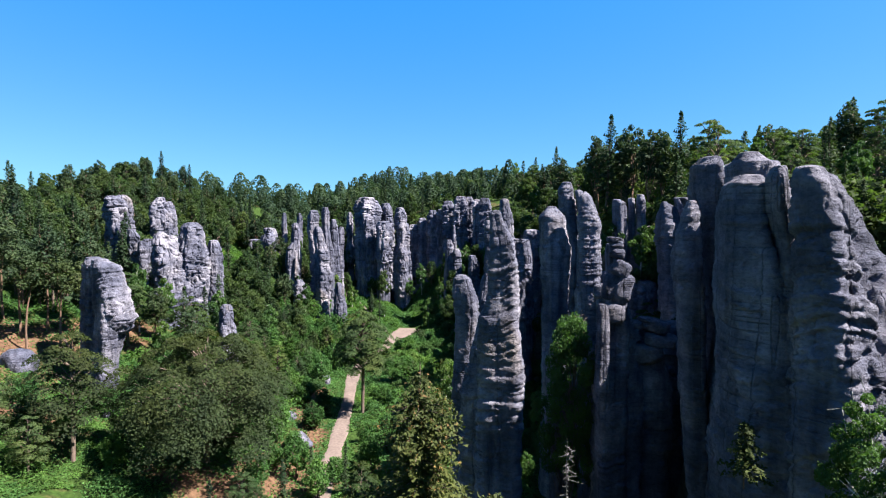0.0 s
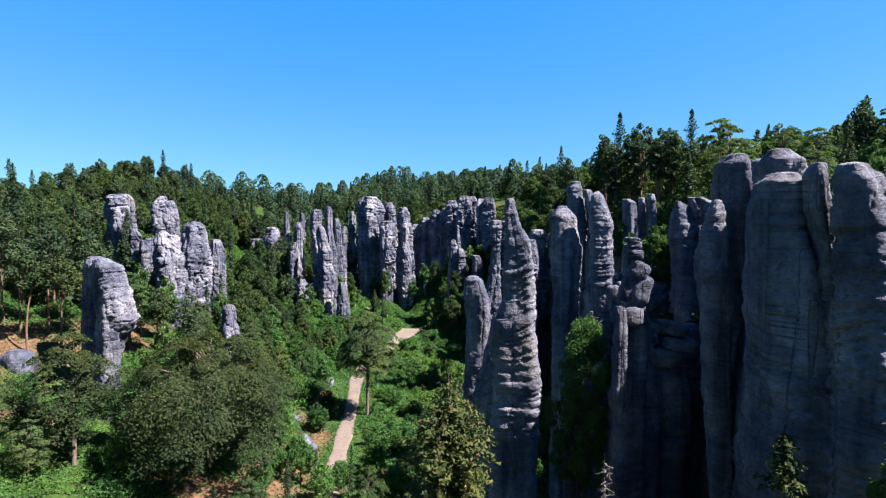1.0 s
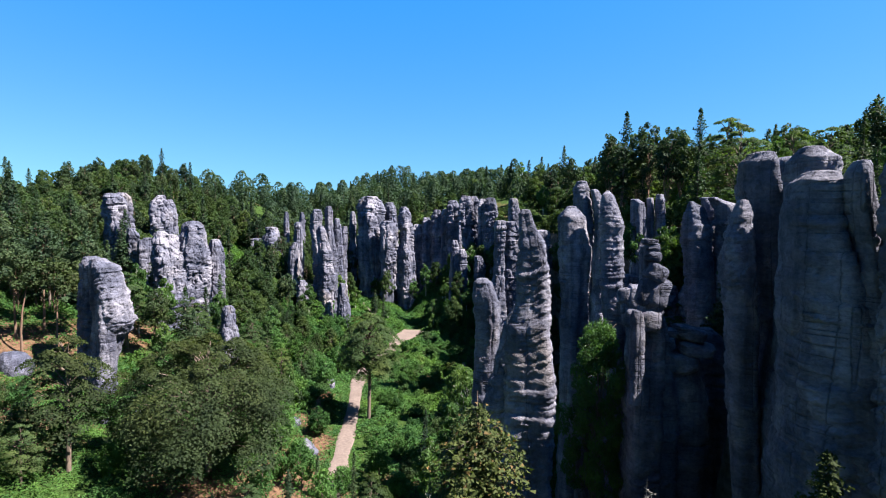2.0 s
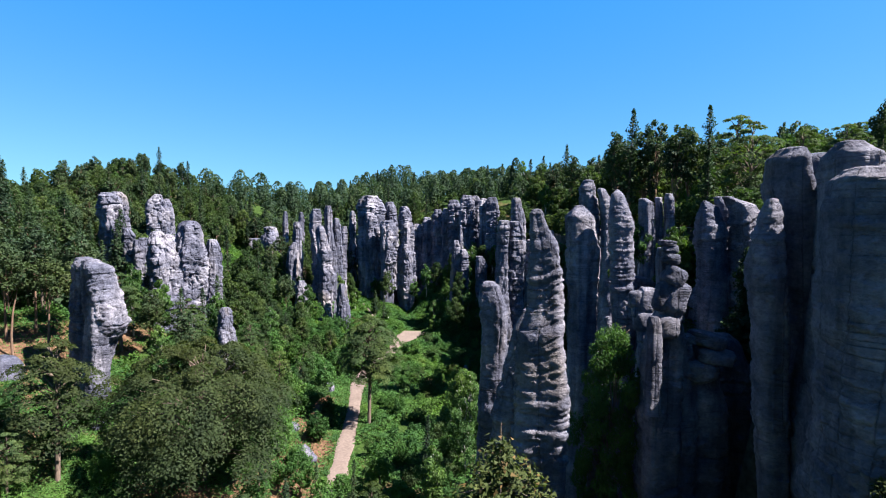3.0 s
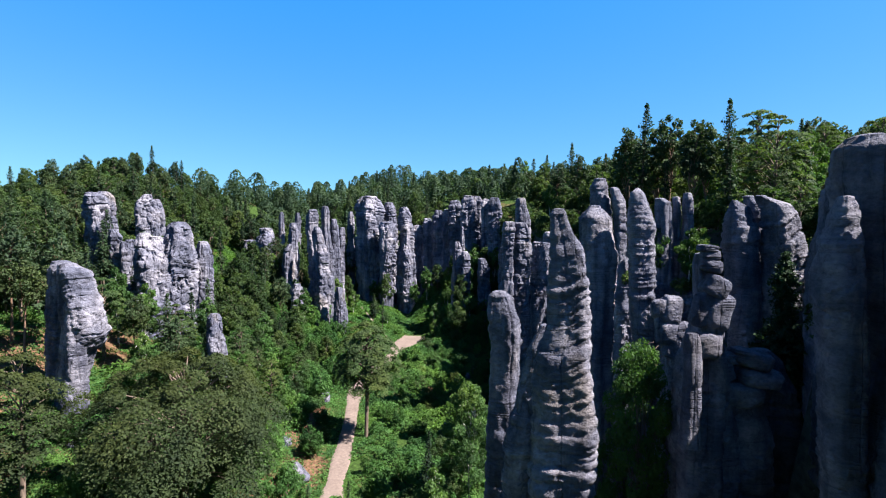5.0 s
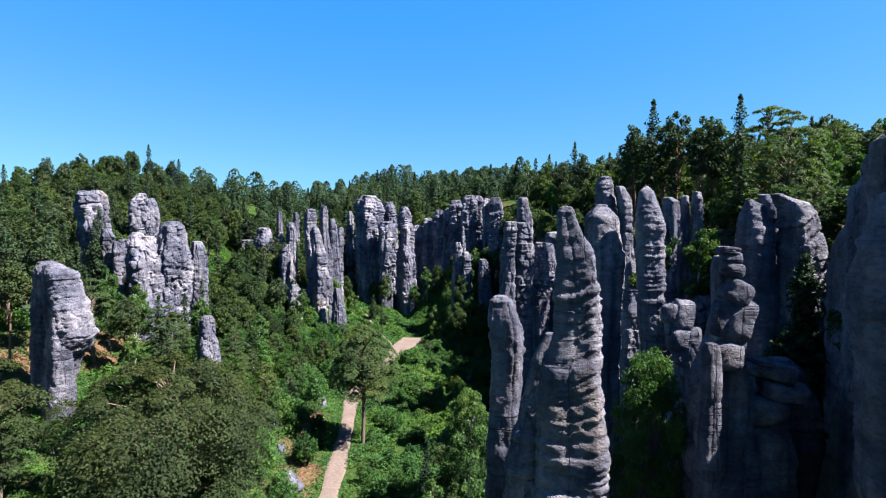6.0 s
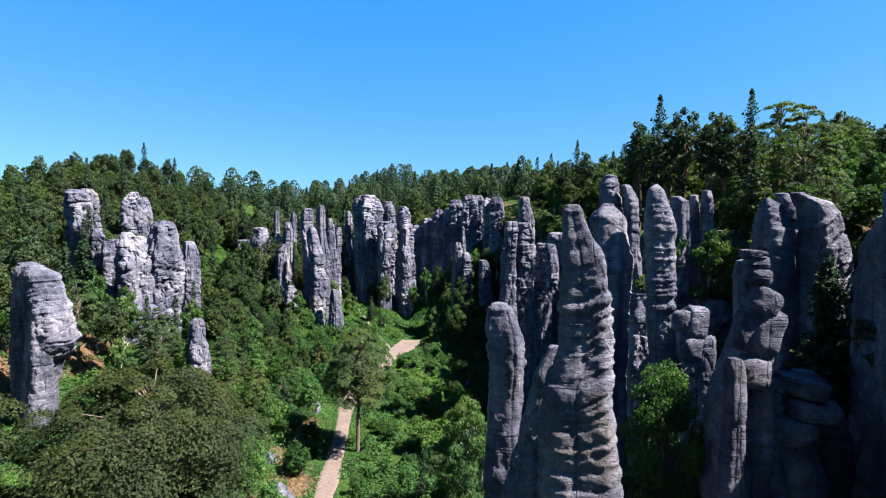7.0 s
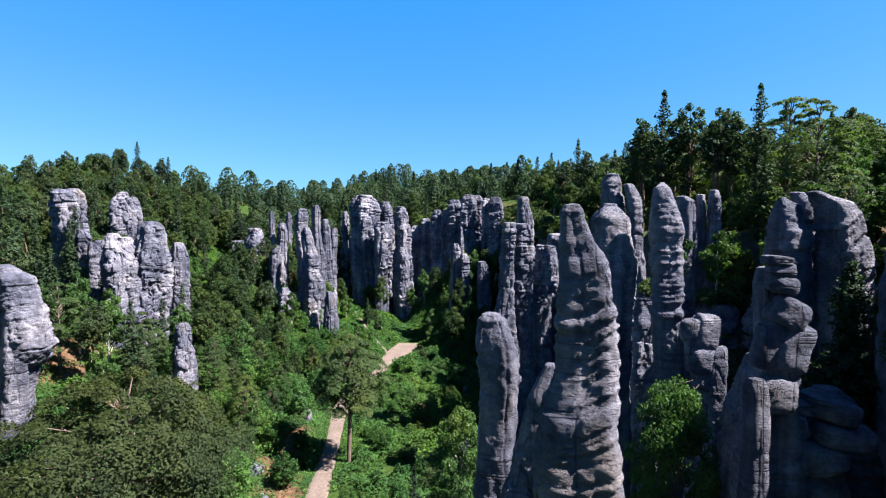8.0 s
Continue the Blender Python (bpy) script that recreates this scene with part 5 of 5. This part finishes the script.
lone("spruce_tree", spruce_meshes("coned", 56, 31.4, 8.2, NEEDLE_FRESH, BARK_DARK, 480, 0.45, CONES, 0.10, 0.27), -0.7, 17.6, 3.6, "tall yellow-green spruce hung with brown cones at its tip", "spruce")
lone("spruce_tree", spruce_meshes("gorge_spruce", 57, 26, 5.4, NEEDLE_SPRUCE, BARK_DARK, 420, 0.1, grain=0.6), 27.2, 57, 12.0, "dark spruce wedged between shaded rock walls", "spruce")

# trees that climb the back of the gorge
for x, y, k, g in ((20, 70, "birch", 0.9), (23.5, 69, "birch", 1.0), (26, 72, "beech", 0.7), (29, 70, "birch", 0.8), (22, 76, "beech", 0.7), (26, 78, "spruce", 0.6),
                   (30, 76, "beech", 0.7), (33, 72, "pine", 0.7), (24, 83, "pine", 0.7), (29, 84, "beech", 0.7), (34, 80, "spruce", 0.7), (19, 80, "birch", 0.7)):
    plant(k, x, y, g)

# pines, spruces and birches in front of the outcrop on the slope
for x, y, k, g in ((-55, 97, "pine", 0.85), (-50.5, 99, "spruce", 0.8), (-47, 96, "pine", 0.8), (-43.5, 100, "pine", 0.75), (-52, 103, "beech", 0.7), (-46, 104, "spruce", 0.75),
                   (-61, 98, "beech", 0.85), (-57.5, 104, "birch", 1.0), (-41, 106, "beech", 0.6), (-38, 101, "beech", 0.55), (-66, 101, "birch", 1.2),
                   (-63, 105, "birch", 1.1), (-44, 112, "birch", 0.8), (-48, 128, "beech", 0.8), (-42, 122, "birch", 0.8), (-52, 138, "beech", 0.85), (-46, 145, "pine", 0.9),
                   (-40, 138, "beech", 0.7), (-45, 165, "beech", 0.75), (-41.5, 150, "birch", 0.9),
                   (-33, 176, "birch", 0.8), (-28, 190, "birch", 0.75), (-37, 186, "beech", 0.7)):
    plant(k, x, y, g)


def boulder(x, y, size, flat, seed, label):
    """A rounded, cracked block half sunk in the ground."""
    rng = np.random.RandomState(seed)
    n, m = 40, 22
    A, B = np.meshgrid(np.linspace(0, 2 * np.pi, n, endpoint=False), np.linspace(-0.5 * np.pi + 0.05, 0.5 * np.pi - 0.05, m))
    d = np.stack((np.cos(A) * np.cos(B), np.sin(A) * np.cos(B), np.sin(B)), -1)
    r = np.full(A.shape, 1.15)
    for _ in range(9):
        w = rng.normal(0, 1, 3)
        w /= np.linalg.norm(w)
        c = d @ w
        r = np.minimum(r, np.where(c > 0.25, rng.uniform(0.75, 1.0) / np.maximum(c, 0.25), 9))
    r = r * (1 + 0.10 * fbm(d[..., 0] * 2 + seed, d[..., 1] * 2, d[..., 2] * 3, 3))
    v = (d * r[..., None] * np.array((size, size * 0.85, size * flat))).reshape(-1, 3)
    i = np.arange(m * n).reshape(m, n)
    j = np.roll(i, -1, 1)
    q = np.stack((i[:-1], j[:-1], j[1:], i[1:]), -1).reshape(-1, 4)
    k = len(v)
    v = np.vstack((v, [v[:n].mean(0), v[-n:].mean(0)]))
    low = np.stack((j[0], i[0], np.full(n, k), np.full(n, -1)), -1)
    top = np.stack((i[-1], j[-1], np.full(n, k + 1), np.full(n, -1)), -1)
    ob = new("boulder", mesh_of("boulder", v, np.vstack((q, low, top)), ROCK))
    ob.location = (x, y, float(land(x, y)) + 0.25 * size * flat)
    ob.rotation_euler = (0, 0, rng.uniform(0, 6))
    return tagged(ob, label, "boulder", "boulders in the undergrowth")


for k, (x, y, size, flat) in enumerate(((-22.8, 80, 1.8, 0.9), (-24.2, 82, 1.1, 0.8), (-25.5, 106, 1.2, 1.3), (-29, 130, 1.3, 1.2), (3.5, 126, 0.9, 1.6), (1.8, 122, 0.7, 1.4),
                                        (-66.8, 79.5, 2.4, 0.9), (-47.5, 78, 1.6, 0.9), (-44.5, 76, 1.2, 0.9), (-31, 96, 1.0, 1.1), (-27, 88, 1.0, 0.8), (-50, 76, 1.3, 1.0))):
    boulder(x, y, size, flat, 70 + k, "weathered grey sandstone boulder half hidden in green growth")


# ---- small growth on the near rocks ----
def snag(x, y, z, height):
    """A dead, barkless spruce with broken side twigs."""
    rng = np.random.RandomState(3)
    base = tagged(new("dead_tree"), "bleached dead spruce with bare broken twigs", "dead tree")
    base.location = (x, y, z)
    tv, tq = rods([((0, 0, 0), (0.2, 0.1, height * 0.6), 0.2, 0.08), ((0.2, 0.1, height * 0.6), (0.15, 0.1, height * 0.85), 0.08, 0.04), ((0.15, 0.1, height * 0.85), (0.1, 0.05, height), 0.04, 0.008)])
    part("trunk", mesh_of("snag_trunk", tv, tq, DEAD_WOOD), base)
    lines = []
    for k in range(150):
        f = rng.uniform(0.5, 0.99)
        a, r = rng.uniform(0, 6.3), (1.05 - f) * 2.2 * rng.uniform(0.4, 1) + 0.12
        p = np.array((0.18, 0.1, height * f))
        e = p + np.array((np.cos(a) * r, np.sin(a) * r, -0.25 * r + rng.uniform(-0.1, 0.15)))
        lines += [(p, e, 0.025, 0.01), ((p + e) / 2, (p + e) / 2 + rng.normal(0, 0.18, 3), 0.012, 0.005)]
    tv, tq = rods(lines)
    tagged(part("branchwork", mesh_of("snag_twigs", tv, tq, DEAD_WOOD), base), kind="stuff")


snag(4.5, 18.7, 3.2, 28.8)
lone("pine_tree", spruce_meshes("ledge_pine", 71, 3.2, 1.1, NEEDLE_FRESH, BARK_PINE, 60, 0.2, grain=0.4), 14.35, 24.6, 27.2, "small young pine rooted on a ledge of the rock", "pine")
lone("birch_tree", broad_meshes("ledge_birch", 72, 7.0, 2.0, 1.0, 16000, 0.12, LEAF_BIRCH, BARK_BIRCH, 34, 0.7, 0.008, loose=1.5), 15.9, 19.2, 27.3, "leafy light green birch on a ledge of the great rock", "birch")

# the track drops out of sight behind young spruces and bushes
for x, y, k, g in ((-18.6, 70, "spruce", 0.42), (-15.5, 71.5, "sapling", 1.1), (-21, 71, "sapling", 1.0), (-17, 67, "sapling", 1.2), (-13.5, 68, "spruce", 0.4), (-24.5, 66, "sapling", 1.0),
                   (-11, 74, "sapling", 1.1), (-8, 70, "sapling", 1.2), (-5, 75, "spruce", 0.45), (-20.5, 64, "spruce", 0.5), (-10.5, 63, "beech", 0.6), (-4, 66, "birch", 0.8)):
    plant(k, x, y, g)
# open stand of tall pines over bare soil on the wooded slope
for x, y, g in ((-69, 84, 1.0), (-72.5, 87, 1.05), (-66.5, 88, 0.95), (-75.5, 83, 1.0), (-71, 91, 1.0), (-64.5, 92, 0.9), (-78, 90, 1.05), (-67, 95, 0.95)):
    plant("tall_pine", x, y, g)

# close-set dark spruces at the foot of the wooded slope
for x, y, g in ((-76, 99, 1.0), (-80, 102, 1.1), (-84, 100, 1.0), (-88, 104, 1.1), (-92, 102, 1.0), (-73, 104, 0.95), (-78, 108, 1.05), (-86, 109, 1.1), (-95, 108, 1.1), (-70, 109, 0.9),
                (-82, 114, 1.0), (-91, 115, 1.05), (-75, 114, 0.95), (-99, 112, 1.1), (-83, 94, 0.9), (-88, 96, 0.95)):
    plant("spruce", x, y, g)

# dark spruces crowding the top of the rock above the gorge
for x, y, g in ((26, 41, 0.75), (25.5, 44.5, 0.8), (27.5, 47.5, 0.75), (28.5, 51, 0.75), (24.8, 38, 0.7), (27, 44, 0.7), (28, 39, 0.8), (30.5, 43, 0.85), (29.5, 47, 0.8), (33, 50, 0.85), (32, 39, 0.9), (34.5, 45, 0.9), (34, 55, 0.8), (37, 50, 0.9), (27.5, 35, 0.75), (31, 34.5, 0.85)):
    plant("spruce", x, y, 0.5 * g)

# broad trees along the brink above the needle
for x, y, g in ((24.5, 41.5, 0.75), (25, 45, 0.8), (26.5, 48, 0.75), (27.5, 43, 0.85), (28.5, 51.5, 0.75), (29.5, 46.5, 0.85), (24.2, 38.5, 0.7), (31, 50, 0.8), (27, 39.5, 0.75)):
    plant("beech", x, y, 0.5 * g)
# trees before the high crag
for x, y, k, g in ((-73, 132, "beech", 1.1), (-76.5, 131, "beech", 1.0), (-70, 133, "beech", 1.05), (-67, 128, "birch", 1.1), (-74.5, 127, "birch", 1.1), (-78, 129, "beech", 0.9), (-71.5, 128.5, "pine", 0.9), (-66, 132, "beech", 1.0)):
    plant(k, x, y, g)

# birches rooted on the broken columns at the head of the gorge
plant("birch", 28.7, 79.0, 0.85, z=31.2)
plant("birch", 32.9, 75.2, 0.75, z=33.2)
plant("birch", 25.3, 81.8, 0.7, z=32.2)
plant("bush", 21.5, 80.0, 0.6, z=31.6)
plant("bush", 29.9, 78.4, 0.7, z=30.9)
plant("bush", 27.6, 78.8, 0.65, z=30.9)
plant("birch", 30.6, 79.6, 0.75, z=30.0)
# growth round the foot of the great tree
for x, y, k, g in ((-24.5, 61, "beech", 0.5), (-41.5, 63, "sapling", 0.9), (-49, 66, "sapling", 1.0), (-52.5, 64, "shrub", 1.3), (-56, 68, "sapling", 0.9), (-60, 70, "shrub", 1.2)):
    plant(k, x, y, g)

# growth between the outcrop and the wedge, and in front of the pale stub
for x, y, k, g in ((-58, 150, "beech", 0.8), (-63, 156, "beech", 0.8), (-55, 160, "pine", 0.9), (-68, 160, "spruce", 0.8), (-60, 166, "beech", 0.8), (-72, 152, "beech", 0.8), (-66, 146, "birch", 0.9), (-56, 143, "beech", 0.7),
                   (-64, 172, "beech", 0.8), (-52, 152, "birch", 0.8), (-39.5, 96.5, "shrub", 1.2), (-42, 97, "shrub", 1.1), (-37, 97.5, "sapling", 0.8)):
    plant(k, x, y, g)
for x, y, k, g in ((-21.5, 58, "beech", 0.5), (-47, 57, "beech", 0.5), (-53, 59, "beech", 0.5), (-26, 55.5, "spruce", 0.4)):
    plant(k, x, y, g)

# young trees at the foot of the far wall
for x, y, k, g in ((-10, 184, "birch", 0.6), (-6.5, 186, "beech", 0.5), (-3, 183, "birch", 0.55), (1.5, 185, "beech", 0.5), (5, 183, "birch", 0.7), (9, 182, "beech", 0.55), (12, 180, "birch", 0.6), (-24, 187, "beech", 0.5),
                   (-36.5, 166, "birch", 0.8), (-46, 176, "birch", 0.9), (-49, 158, "birch", 0.7), (-15, 190, "birch", 0.7), (3.5, 160, "birch", 0.6), (7, 150, "beech", 0.5), (9, 135, "birch", 0.6), (11, 122, "beech", 0.5)):
    plant(k, x, y, 1.35 * g)
for x, y in scatter(46, 21, lambda rng: (rng.uniform(-7, 11), rng.uniform(152, 187)), 2.8):
    plant(choose(mixer, (("sapling", 2), ("shrub", 1), ("birch", 0.6), ("beech", 0.8))), x, y, 0.62)
# woods closing the slope behind the far pillars
for x, y in scatter(62, 22, lambda rng: (rng.uniform(-48, 12), rng.uniform(203, 222)), 3.2):
    plant(choose(mixer, (("beech", 4), ("pine", 1), ("spruce", 1))), x, y, 0.72)
for x, y in scatter(34, 23, lambda rng: (rng.uniform(-80, -44), rng.uniform(188, 212)), 3.2):
    plant(choose(mixer, (("beech", 4), ("pine", 1), ("spruce", 1))), x, y, 0.78)
